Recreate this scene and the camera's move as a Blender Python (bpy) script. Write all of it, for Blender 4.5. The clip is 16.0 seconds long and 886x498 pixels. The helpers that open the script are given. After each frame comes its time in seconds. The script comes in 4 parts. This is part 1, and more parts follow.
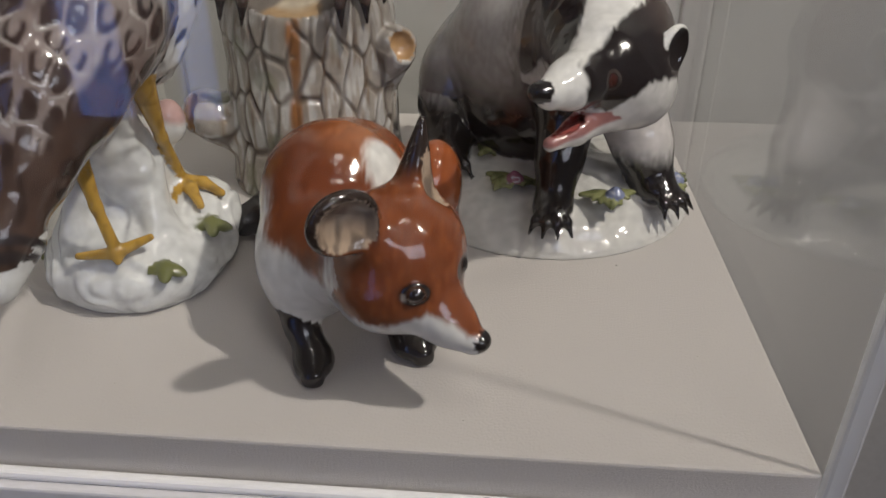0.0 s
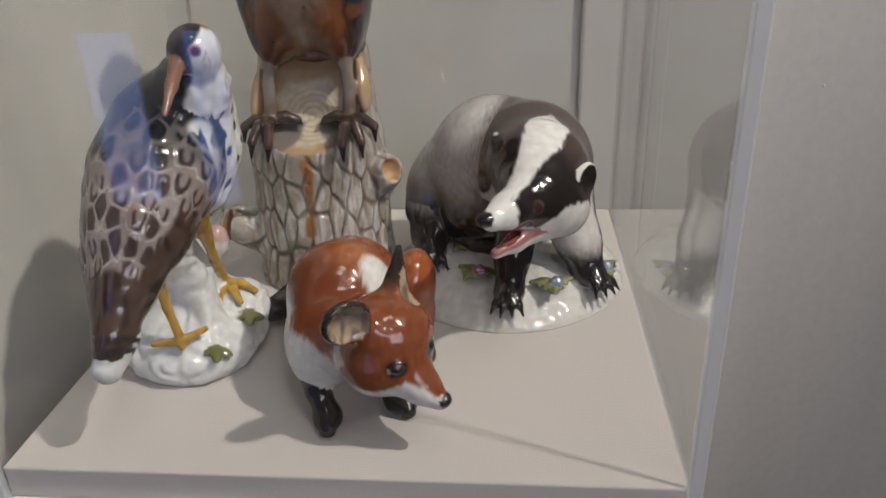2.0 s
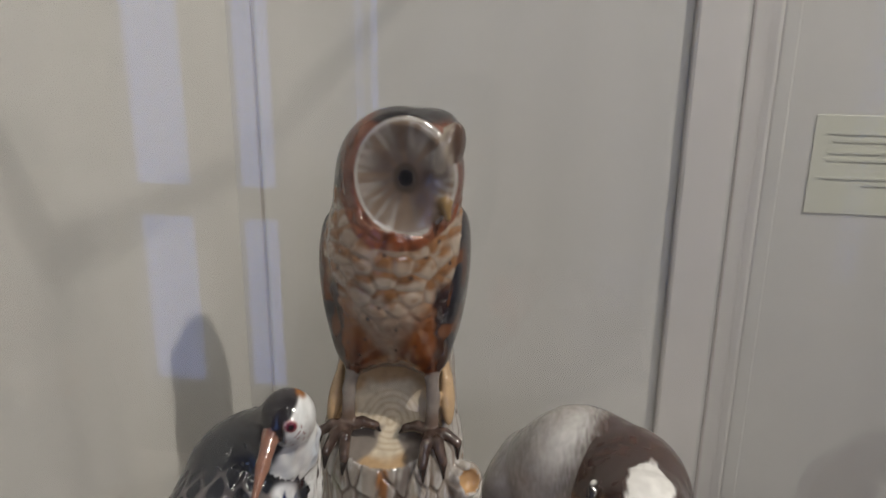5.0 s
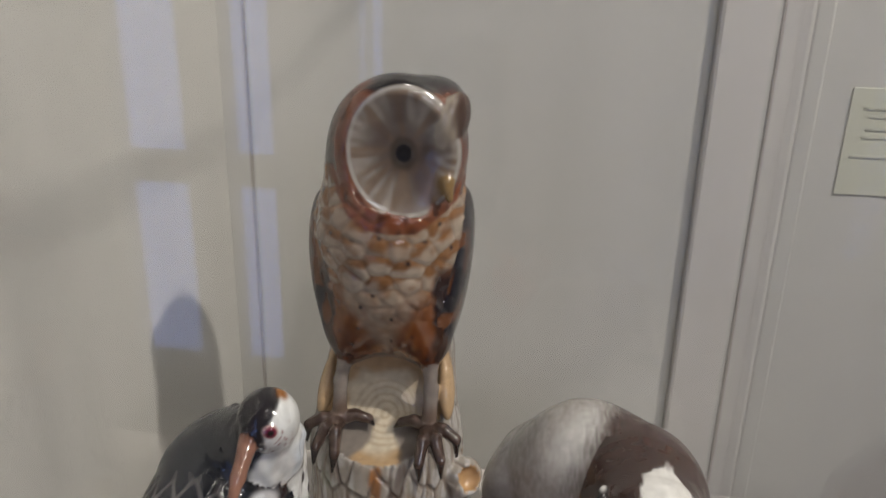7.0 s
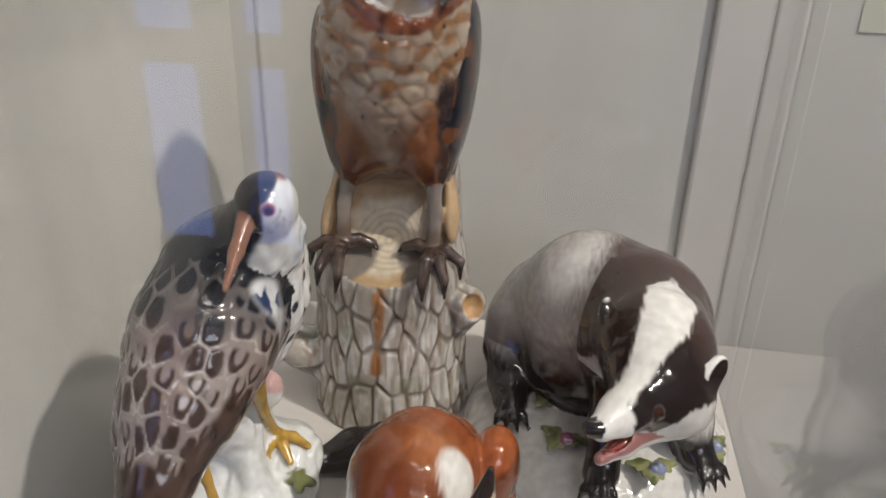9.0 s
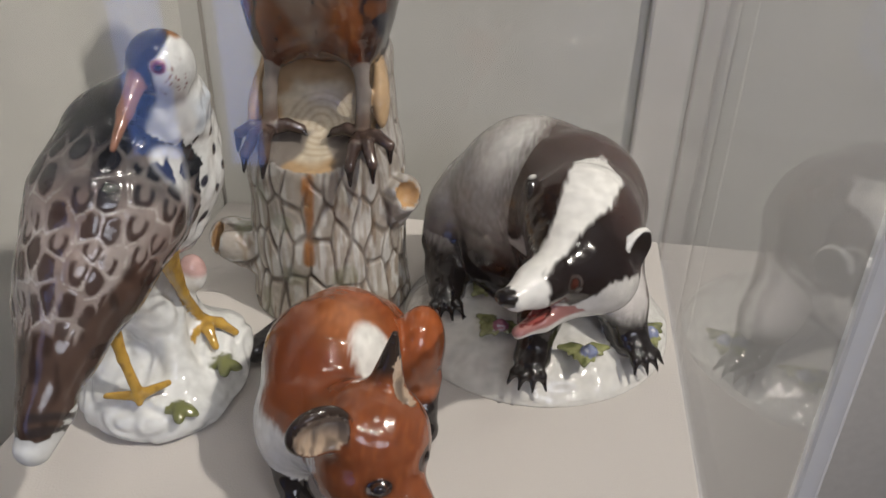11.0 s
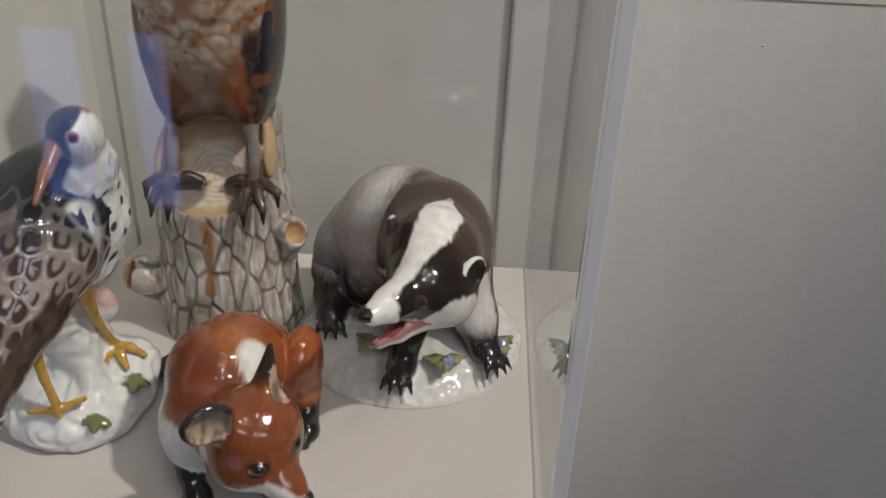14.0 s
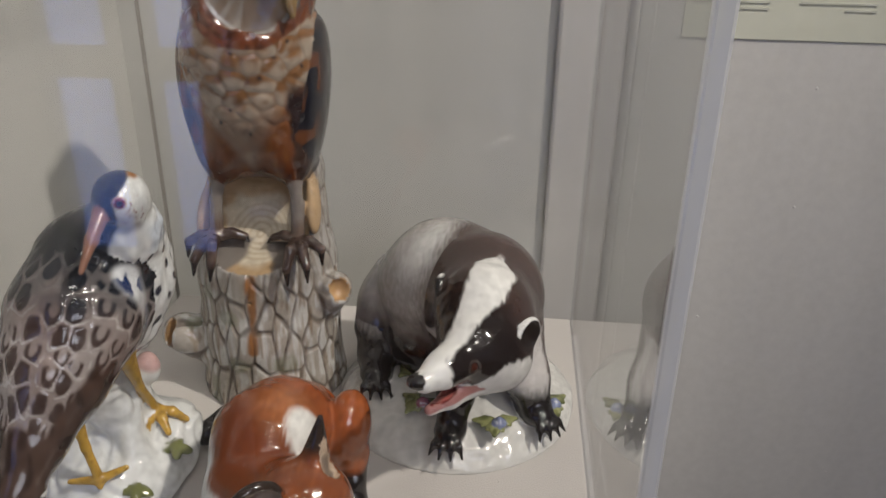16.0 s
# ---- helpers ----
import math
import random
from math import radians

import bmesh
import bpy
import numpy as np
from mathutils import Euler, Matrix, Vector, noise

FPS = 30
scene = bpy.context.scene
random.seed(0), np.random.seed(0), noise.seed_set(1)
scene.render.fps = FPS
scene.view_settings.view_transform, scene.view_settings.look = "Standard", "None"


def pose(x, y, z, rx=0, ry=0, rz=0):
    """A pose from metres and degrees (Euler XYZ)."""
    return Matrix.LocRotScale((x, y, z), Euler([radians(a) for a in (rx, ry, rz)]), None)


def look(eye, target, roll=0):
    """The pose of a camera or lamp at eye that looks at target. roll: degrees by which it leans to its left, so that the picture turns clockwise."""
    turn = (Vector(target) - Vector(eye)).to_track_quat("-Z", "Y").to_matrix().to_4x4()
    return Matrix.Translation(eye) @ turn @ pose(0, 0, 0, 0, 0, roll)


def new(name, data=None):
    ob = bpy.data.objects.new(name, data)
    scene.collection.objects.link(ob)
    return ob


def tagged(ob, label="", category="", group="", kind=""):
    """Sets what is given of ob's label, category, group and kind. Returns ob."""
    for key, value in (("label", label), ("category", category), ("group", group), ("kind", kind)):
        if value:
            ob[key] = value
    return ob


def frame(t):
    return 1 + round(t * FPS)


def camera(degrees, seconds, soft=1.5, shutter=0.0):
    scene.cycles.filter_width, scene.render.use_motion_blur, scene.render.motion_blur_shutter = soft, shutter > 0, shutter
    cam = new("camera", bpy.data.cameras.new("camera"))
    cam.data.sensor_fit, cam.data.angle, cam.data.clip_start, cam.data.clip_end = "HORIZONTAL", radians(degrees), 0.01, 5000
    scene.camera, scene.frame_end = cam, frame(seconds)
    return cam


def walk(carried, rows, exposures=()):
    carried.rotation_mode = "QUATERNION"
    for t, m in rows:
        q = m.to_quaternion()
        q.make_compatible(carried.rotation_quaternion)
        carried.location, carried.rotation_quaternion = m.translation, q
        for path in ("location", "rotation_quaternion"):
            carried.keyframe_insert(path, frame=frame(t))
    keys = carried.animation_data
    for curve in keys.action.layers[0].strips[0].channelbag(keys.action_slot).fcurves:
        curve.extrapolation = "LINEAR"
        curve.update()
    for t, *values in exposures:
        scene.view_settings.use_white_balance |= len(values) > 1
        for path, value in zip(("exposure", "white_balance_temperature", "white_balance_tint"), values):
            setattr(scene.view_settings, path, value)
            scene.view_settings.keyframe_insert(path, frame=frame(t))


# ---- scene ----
cam = camera(60.0, 16.0)
PATH = [
    (0, (0.133, 0.133, 1.241), (-0.013, 1.865, 0.251), -0.0),
    (0.5, (0.142, 0.061, 1.27), (0.015, 1.799, 0.288), -0.7),
    (1, (0.168, -0.005, 1.324), (0.046, 1.754, 0.38), -1.4),
    (1.5, (0.184, -0.008, 1.326), (0.016, 1.77, 0.426), -2.4),
    (2, (0.167, 0.02, 1.33), (-0.011, 1.813, 0.462), -2.2),
    (2.5, (0.15, 0.049, 1.351), (-0.039, 1.844, 0.488), -1.6),
    (3, (0.115, 0.053, 1.367), (-0.013, 1.879, 0.561), 0.3),
    (3.5, (0.112, 0.047, 1.39), (-0.079, 1.879, 0.612), -0.1),
    (4, (0.104, 0.058, 1.444), (-0.08, 1.9, 0.688), 0.1),
    (4.5, (0.106, 0.099, 1.45), (-0.112, 1.973, 0.786), 0.3),
    (5, (0.112, 0.105, 1.465), (-0.146, 2.0, 0.882), 0.7),
    (5.2, (0.112, 0.098, 1.47), (-0.15, 2.005, 0.925), 0.6),
    (7.5, (0.107, 0.163, 1.452), (-0.157, 2.015, 0.744), 1.5),
    (8, (0.119, 0.135, 1.429), (-0.166, 1.973, 0.694), 0.5),
    (8.5, (0.122, 0.133, 1.408), (-0.174, 1.953, 0.632), 0.8),
    (9, (0.119, 0.138, 1.389), (-0.166, 1.927, 0.541), 1.6),
    (9.5, (0.124, 0.141, 1.372), (-0.154, 1.905, 0.471), 1.7),
    (10, (0.127, 0.142, 1.357), (-0.138, 1.891, 0.425), 1.6),
    (10.2, (0.13, 0.141, 1.354), (-0.131, 1.88, 0.4), 1.9),
    (12.5, (0.233, 0.139, 1.348), (-0.029, 1.853, 0.351), 0.1),
    (13, (0.228, 0.121, 1.36), (-0.033, 1.849, 0.386), 0.5),
    (13.5, (0.224, 0.086, 1.381), (0.041, 1.84, 0.438), 1.8),
    (14, (0.222, 0.054, 1.398), (0.128, 1.835, 0.493), 2.5),
    (14.5, (0.223, 0.052, 1.403), (0.111, 1.856, 0.548), 1.6),
    (15, (0.227, 0.059, 1.404), (0.089, 1.87, 0.568), 0.6),
    (15.5, (0.22, 0.064, 1.415), (0.074, 1.878, 0.585), 0.8),
    (16, (0.202, 0.079, 1.405), (0.034, 1.892, 0.577), 1.0),
]
EXPOSURES = [(0.0, -0.38), (1.5, -0.36), (2.5, -0.06), (4.0, -0.12), (5.2, -0.21), (7.3, -0.17), (9.0, 0.04), (10.2, 0.04), (12.5, -0.3), (14.0, -0.3), (16.0, -0.25)]
walk(cam, [(t, look(eye, target, roll)) for t, eye, target, roll in PATH], EXPOSURES)

# ---- world and light ----
world = bpy.data.worlds.new("room_air")
world.use_nodes = True
scene.world = world
world.node_tree.nodes["Background"].inputs[0].default_value = (0.72, 0.75, 0.85, 1)
world.node_tree.nodes["Background"].inputs[1].default_value = 0.3


def lamp(name, kind, where, aim, power, colour, size=0.1, cone=60, blend=0.6):
    data = bpy.data.lights.new(name, kind)
    data.energy, data.color = power, colour
    if kind == "AREA":
        data.shape, data.size, data.size_y = "RECTANGLE", size[0], size[1]
    else:
        data.shadow_soft_size = size
    if kind == "SPOT":
        data.spot_size, data.spot_blend = radians(cone), blend
    ob = new(name, data)
    ob.matrix_world = look(where, aim)
    return ob


KEY_AT = (1.60, -0.11, 3.13)
lamp("gallery_spot_lamp", "SPOT", KEY_AT, (-0.18, 0.74, 1.22), 240, (1.0, 0.925, 0.83), 0.048, 43, 1.0)
# Added overhead fill that softens the shadows; no fixture is known there.
lamp("added_fill_lamp", "AREA", (0.5, -0.2, 3.4), (0.1, 0.5, 1.0), 7, (1.0, 0.95, 0.88), (0.4, 0.4))
# Unseen cool fill for daylight, placed to lift the left wall; no window there.
lamp("daylight_fill_lamp", "AREA", (1.5, -3.05, 2.75), (-0.2, 0.6, 1.2), 50, (0.86, 0.87, 1.0), (3.0, 1.0))
for where, aim, power in (((2.2, -1.6, 3.3), (0.1, 0.5, 1.1), 14), ((0.9, -1.3, 3.3), (0.1, 0.5, 1.1), 22), ((1.15, -0.75, 3.3), (0.1, 0.5, 1.1), 18)):
    lamp("gallery_spot_lamp", "SPOT", where, aim, power, (1.0, 0.94, 0.87), 0.04, 60, 0.9)


# ---- materials ----
def material(name, colour, rough=0.5, vary=0.06, scale=8.0, bump=0.0, bump_scale=60.0, metal=0.0, streak=None, emit=0.0):
    m = bpy.data.materials.new(name)
    m.use_nodes = True
    n, l = m.node_tree.nodes, m.node_tree.links
    b = n["Principled BSDF"]
    b.inputs["Roughness"].default_value, b.inputs["Metallic"].default_value = rough, metal
    co = n.new("ShaderNodeTexCoord")
    mp = n.new("ShaderNodeMapping")
    l.new(co.outputs["Object"], mp.inputs["Vector"])
    if streak:
        mp.inputs["Scale"].default_value = streak
    big = n.new("ShaderNodeTexNoise")
    big.inputs["Scale"].default_value, big.inputs["Detail"].default_value = scale, 6
    l.new(mp.outputs["Vector"], big.inputs["Vector"])
    fine = n.new("ShaderNodeTexNoise")
    fine.inputs["Scale"].default_value, fine.inputs["Detail"].default_value = bump_scale, 4
    l.new(co.outputs["Object"], fine.inputs["Vector"])
    add = n.new("ShaderNodeMath")
    l.new(big.outputs["Fac"], add.inputs[0])
    l.new(fine.outputs["Fac"], add.inputs[1])
    ramp = n.new("ShaderNodeMapRange")
    ramp.inputs["From Min"].default_value, ramp.inputs["From Max"].default_value = 0.7, 1.3
    ramp.inputs["To Min"].default_value, ramp.inputs["To Max"].default_value = 1 - vary, 1 + vary
    l.new(add.outputs[0], ramp.inputs["Value"])
    mul = n.new("ShaderNodeVectorMath")
    mul.operation = "SCALE"
    mul.inputs[0].default_value = colour
    l.new(ramp.outputs[0], mul.inputs["Scale"])
    l.new(mul.outputs[0], b.inputs["Base Color"])
    if bump:
        bm = n.new("ShaderNodeBump")
        bm.inputs["Strength"].default_value, bm.inputs["Distance"].default_value = bump, 0.002
        l.new(fine.outputs["Fac"], bm.inputs["Height"])
        l.new(bm.outputs[0], b.inputs["Normal"])
    if emit:
        b.inputs["Emission Color"].default_value = (*colour, 1)
        b.inputs["Emission Strength"].default_value = emit
    return m


def glaze(name):
    """Painted, fired porcelain: pigment from the mesh, clear gloss on top."""
    m = bpy.data.materials.new(name)
    m.use_nodes = True
    n, l = m.node_tree.nodes, m.node_tree.links
    b = n["Principled BSDF"]
    at = n.new("ShaderNodeAttribute")
    at.attribute_name = "pigment"
    co = n.new("ShaderNodeTexCoord")
    fine = n.new("ShaderNodeTexNoise")
    fine.inputs["Scale"].default_value, fine.inputs["Detail"].default_value = 160, 5
    l.new(co.outputs["Object"], fine.inputs["Vector"])
    ramp = n.new("ShaderNodeMapRange")
    ramp.inputs["From Min"].default_value, ramp.inputs["From Max"].default_value = 0.3, 0.7
    ramp.inputs["To Min"].default_value, ramp.inputs["To Max"].default_value = 0.86, 1.12
    l.new(fine.outputs["Fac"], ramp.inputs["Value"])
    mul = n.new("ShaderNodeVectorMath")
    mul.operation = "SCALE"
    l.new(at.outputs["Color"], mul.inputs[0])
    l.new(ramp.outputs[0], mul.inputs["Scale"])
    l.new(mul.outputs[0], b.inputs["Base Color"])
    wave = n.new("ShaderNodeTexNoise")
    wave.inputs["Scale"].default_value, wave.inputs["Detail"].default_value = 110, 1
    wave.inputs["Roughness"].default_value = 0.5
    l.new(co.outputs["Object"], wave.inputs["Vector"])
    bm = n.new("ShaderNodeBump")
    bm.inputs["Strength"].default_value, bm.inputs["Distance"].default_value = 1.0, 0.0008
    l.new(wave.outputs["Fac"], bm.inputs["Height"])
    l.new(bm.outputs[0], b.inputs["Coat Normal"])
    b.inputs["Roughness"].default_value, b.inputs["Specular IOR Level"].default_value = 0.4, 0.0
    b.inputs["Coat Weight"].default_value, b.inputs["Coat Roughness"].default_value = 1.0, 0.13
    b.inputs["Coat IOR"].default_value = 1.65
    b.inputs["IOR"].default_value = 1.3
    return m


def sheet(name):
    """Thin clear acrylic: see-through, with a gloss that grows towards glancing angles."""
    m = bpy.data.materials.new(name)
    m.use_nodes = True
    n, l = m.node_tree.nodes, m.node_tree.links
    n.remove(n["Principled BSDF"])
    through_, gloss, mix = n.new("ShaderNodeBsdfTransparent"), n.new("ShaderNodeBsdfGlossy"), n.new("ShaderNodeMixShader")
    through_.inputs["Color"].default_value = (0.985, 0.988, 0.985, 1)
    gloss.inputs["Roughness"].default_value = 0.0
    lw, fifth, scale = n.new("ShaderNodeLayerWeight"), n.new("ShaderNodeMath"), n.new("ShaderNodeMapRange")
    lw.inputs["Blend"].default_value = 0.5
    fifth.operation = "POWER"
    fifth.inputs[1].default_value = 5.0
    scale.inputs["To Min"].default_value, scale.inputs["To Max"].default_value = 0.04, 1.0
    l.new(lw.outputs["Facing"], fifth.inputs[0])
    l.new(fifth.outputs[0], scale.inputs["Value"])
    l.new(scale.outputs[0], mix.inputs[0])
    l.new(through_.outputs[0], mix.inputs[1])
    l.new(gloss.outputs[0], mix.inputs[2])
    l.new(mix.outputs[0], n["Material Output"].inputs["Surface"])
    return m


def milky(name):
    """Sawn acrylic edge: partly see-through, partly scattering."""
    m = sheet(name)
    n, l = m.node_tree.nodes, m.node_tree.links
    glow, flat = n.new("ShaderNodeBsdfTranslucent"), n.new("ShaderNodeBsdfDiffuse")
    glow.inputs["Color"].default_value = flat.inputs["Color"].default_value = (0.72, 0.73, 0.76, 1)
    white, both = n.new("ShaderNodeMixShader"), n.new("ShaderNodeMixShader")
    white.inputs[0].default_value, both.inputs[0].default_value = 0.6, 0.42
    l.new(glow.outputs[0], white.inputs[1])
    l.new(flat.outputs[0], white.inputs[2])
    l.new(n["Mix Shader"].outputs[0], both.inputs[1])
    l.new(white.outputs[0], both.inputs[2])
    l.new(both.outputs[0], n["Material Output"].inputs["Surface"])
    return m


WALL = material("painted_wall", (0.52, 0.51, 0.485), 0.75, 0.05, 3.0, 0.15, 90, streak=(6, 6, 0.7))
WALL_TRIM = material("painted_trim", (0.56, 0.54, 0.52), 0.6, 0.05, 5.0, 0.12, 80, streak=(9, 9, 0.6))
BOARD = material("cloth_covered_board", (0.535, 0.505, 0.48), 0.85, 0.03, 9.0, 0.25, 700)
PLINTH = material("painted_plinth", (0.62, 0.61, 0.62), 0.6, 0.05, 12.0, 0.2, 110)
ROOM = material("dim_room_paint", (0.50, 0.49, 0.48), 0.8, 0.06, 3.0)
FLOOR = material("oak_floor", (0.22, 0.15, 0.10), 0.4, 0.25, 6.0, 0.2, 40, streak=(1, 12, 1))
CEILING = material("ceiling_paint", (0.42, 0.41, 0.40), 0.9, 0.03, 3.0)
ACRYLIC = sheet("acrylic")
# Near-white stands for light piped to the cut edge, put into its colour.
PIPED_LIGHT_EDGE = material("acrylic_edge_piped_light", (0.85, 0.84, 0.84), 0.3, 0.03, 20.0)
# Dark line of internal reflection in the clear back edges, put into colour.
DIM_EDGE_TONE = material("acrylic_edge_dim_tone", (0.29, 0.265, 0.245), 0.5, 0.04, 20.0)
ACRYLIC_EDGE = milky("acrylic_edge")
LABEL = material("label_paper", (0.535, 0.54, 0.45), 0.8, 0.03, 20.0)
INK = material("label_ink", (0.465, 0.47, 0.40), 0.8, 0.1, 50.0)
PANEL_INK = material("panel_ink", (0.40, 0.42, 0.46), 0.8, 0.12, 220.0)
GLOW = material("daylit_pane", (0.24, 0.40, 1.0), 0.3, 0.05, 2.0, emit=1.9)
FRAME = material("window_frame_paint", (0.4, 0.4, 0.42), 0.5, 0.05, 4.0)
METAL = material("black_lamp_metal", (0.03, 0.03, 0.03), 0.4, 0.1, 20.0)
GLAZE = glaze("glazed_porcelain")


# ---- building helpers ----
def box_bm(lo, hi, bevel=0.0):
    bm = bmesh.new()
    c = [(a + b) / 2 for a, b in zip(lo, hi)]
    s = [b - a for a, b in zip(lo, hi)]
    bmesh.ops.create_cube(bm, size=1, matrix=Matrix.LocRotScale(c, None, s))
    if bevel:
        bmesh.ops.bevel(bm, geom=bm.edges[:], offset=bevel, segments=2, affect="EDGES", profile=0.5)
    return bm


def mesh_ob(name, bm, mat, smooth=False):
    me = bpy.data.meshes.new(name)
    bm.to_mesh(me)
    bm.free()
    me.materials.append(mat)
    if smooth:
        for p in me.polygons:
            p.use_smooth = True
    return new(name, me)


def part(name, bm, mat, parent, label="", smooth=False):
    ob = mesh_ob(name, bm, mat, smooth)
    ob.parent = parent
    ob.matrix_parent_inverse = parent.matrix_world.inverted()
    if label:
        ob["label"] = label
    return ob


def structure(name, bm, mat, label):
    return tagged(mesh_ob(name, bm, mat), label, name.split("_")[0], kind="structure")


# ---- room ----
BACK, LEFT = 0.865, -0.213
structure("floor", box_bm((-3, -3.2, -0.1), (3.2, 1.0, 0)), FLOOR, "dark oak gallery floor")
structure("ceiling", box_bm((-3.1, -3.3, 3.5), (3.3, 1.0, 3.6)), CEILING, "plain white gallery ceiling")
structure("wall_back", box_bm((LEFT, BACK, 0), (3.2, BACK + 0.12, 3.5)), WALL, "matt greige painted gallery wall behind the case")
structure("wall_left", box_bm((-3.0, 0.30, 0), (LEFT, BACK + 0.12, 3.5)), WALL, "matt greige painted wall beside the case")
structure("wall_right", box_bm((3.2, -3.2, 0), (3.32, 1.0, 3.5)), ROOM, "matt greige painted gallery wall")
structure("wall_far_left", box_bm((-3.12, -3.2, 0), (-3.0, 1.0, 3.5)), ROOM, "matt greige painted gallery wall")
structure("wall_front", box_bm((-3.0, -3.32, 0), (3.2, -3.2, 3.5)), ROOM, "matt greige painted gallery wall")
structure("trim", box_bm((0.239, BACK - 0.008, 0), (0.316, BACK + 0.01, 3.5), 0.004), WALL_TRIM, "pale painted upright trim on the back wall")
structure("trim_outer", box_bm((0.316, BACK - 0.004, 0), (0.332, BACK + 0.01, 3.5), 0.0025), WALL, "painted upright trim beside the pale strip")


# ---- display case ----
X0, X1, Y0, Y1, Z1 = -0.158, 0.272, 0.377, 0.804, 1.0
PX0, PX1, PY0, PY1 = X0 - 0.0068, X1 + 0.0068, Y0 - 0.008, Y1 + 0.010
LEDGE, TOP = 0.974, 1.80

case = tagged(new("display_case"), "clear acrylic display case cover standing on a white plinth", "display case")
case.location = (0.06, 0.59, LEDGE)
bpy.context.view_layer.update()
T, S = 0.006, 0.009
for nm, lo, hi in (
    ("front_pane", (PX0 + S + 0.0004, PY0, LEDGE + 0.005), (PX1 - S - 0.0004, PY0 + T, TOP - 0.006)),
    ("back_pane", (PX0 + 0.0024, PY1 - T, LEDGE + 0.005), (PX1 - 0.0024, PY1, TOP - 0.006)),
    ("left_pane", (PX0, PY0 + T + 0.0022, LEDGE + 0.005), (PX0 + T, PY1 - T - 0.0016, TOP - 0.006)),
    ("right_pane", (PX1 - T, PY0 + T + 0.0022, LEDGE + 0.005), (PX1 - 0.0004, PY1 - T - 0.0016, TOP - 0.006)),
    ("top_pane", (PX0 + T, PY0 + T, TOP - T), (PX1 - T, PY1 - T, TOP)),
):
    part(nm, box_bm(lo, hi), ACRYLIC, case).visible_shadow = False
for x in (PX0, PX1 - S):
    part("edge_strip", box_bm((x, PY0, LEDGE), (x + S, PY0 + T, TOP), 0.0016), ACRYLIC_EDGE, case, "milky polished acrylic edge").visible_shadow = False
# Added strips cast the thin corner shadow lines; the edge strips cast none.
for x in (PX0, PX1 - 0.0032):
    part("edge_shadow_caster", box_bm((x, PY0 + T, LEDGE), (x + 0.0032, PY0 + T + 0.002, TOP), 0.0004), ACRYLIC_EDGE, case, "thin added strip that casts the corner's shadow line")
for x, thick in ((PX0, 0.0013), (PX1 - 0.0018, 0.0018)):
    part("edge_strip", box_bm((x, PY1 - T, LEDGE), (x + thick, PY1, TOP)), DIM_EDGE_TONE, case, "clear acrylic back edge, its dark reflections put into colour").visible_shadow = False
for y in (PY0, PY1 - T):
    part("top_edge", box_bm((PX0 + S, y, TOP - 0.006), (PX1 - S, y + T, TOP), 0.0008), ACRYLIC_EDGE, case)
    part("bottom_edge", box_bm((PX0 + S, y, LEDGE), (PX1 - S, y + T, LEDGE + 0.005), 0.002), PIPED_LIGHT_EDGE, case, "acrylic bottom edge, whitened for the light it pipes")
for x in (PX0, PX1 - T):
    part("top_edge", box_bm((x, PY0 + T, TOP - 0.006), (x + T, PY1 - T, TOP), 0.0008), ACRYLIC_EDGE, case)
    part("bottom_edge", box_bm((x, PY0 + T, LEDGE), (x + T, PY1 - T, LEDGE + 0.004), 0.0008), ACRYLIC_EDGE, case)

plinth = tagged(new("plinth"), "white painted wooden museum plinth", "plinth")
plinth.location = (0.06, 0.59, 0)
bpy.context.view_layer.update()
part("body", box_bm((PX0 - 0.003, PY0 - 0.004, 0), (PX1 + 0.003, PY1 + 0.003, LEDGE), 0.0015), PLINTH, plinth)
front_panel = part("front_panel", box_bm((-0.014, PY0 - 0.006, 0.3), (PX1 - 0.002, PY0 - 0.0035, 0.9625), 0.0008), PLINTH, plinth, "printed panel with faint grey-blue text")
for x0, x1, z in ((0.034, 0.081, 0.9425), (0.034, 0.081, 0.9370), (0.107, 0.163, 0.9425), (0.105, 0.160, 0.9370), (0.196, 0.243, 0.9425), (0.198, 0.240, 0.9370)):
    part("text_bar", box_bm((x0, PY0 - 0.0064, z - 0.0014), (x1, PY0 - 0.0059, z + 0.0014)), PANEL_INK, front_panel)

riser = tagged(mesh_ob("riser_board", box_bm((X0, Y0, LEDGE), (X1, Y1, Z1), 0.0015), BOARD), "off-white cloth-covered riser board inside the case", "riser")

# ---- wall label ----
wall_label = tagged(new("wall_label"), "pale green printed text panel on the wall", "label")
wall_label.location = (0.47, BACK, 1.33)
bpy.context.view_layer.update()
part("card", box_bm((0.358, BACK - 0.0016, 1.287), (0.66, BACK, 1.381), 0.0006), LABEL, wall_label)
for i in range(3):
    x = 0.366 + i * 0.098
    for k, (z, a, b) in enumerate(((1.364, 0.004, 0.07), (1.357, 0.01, 0.066), (1.346, 0.008, 0.07), (1.339, 0.006, 0.07), (1.322, 0.0, 0.07), (1.316, 0.042, 0.07))):
        part("text_bar", box_bm((x + a, BACK - 0.0026, z - 0.0010), (x + b, BACK - 0.0018, z + 0.0010)), INK, wall_label)

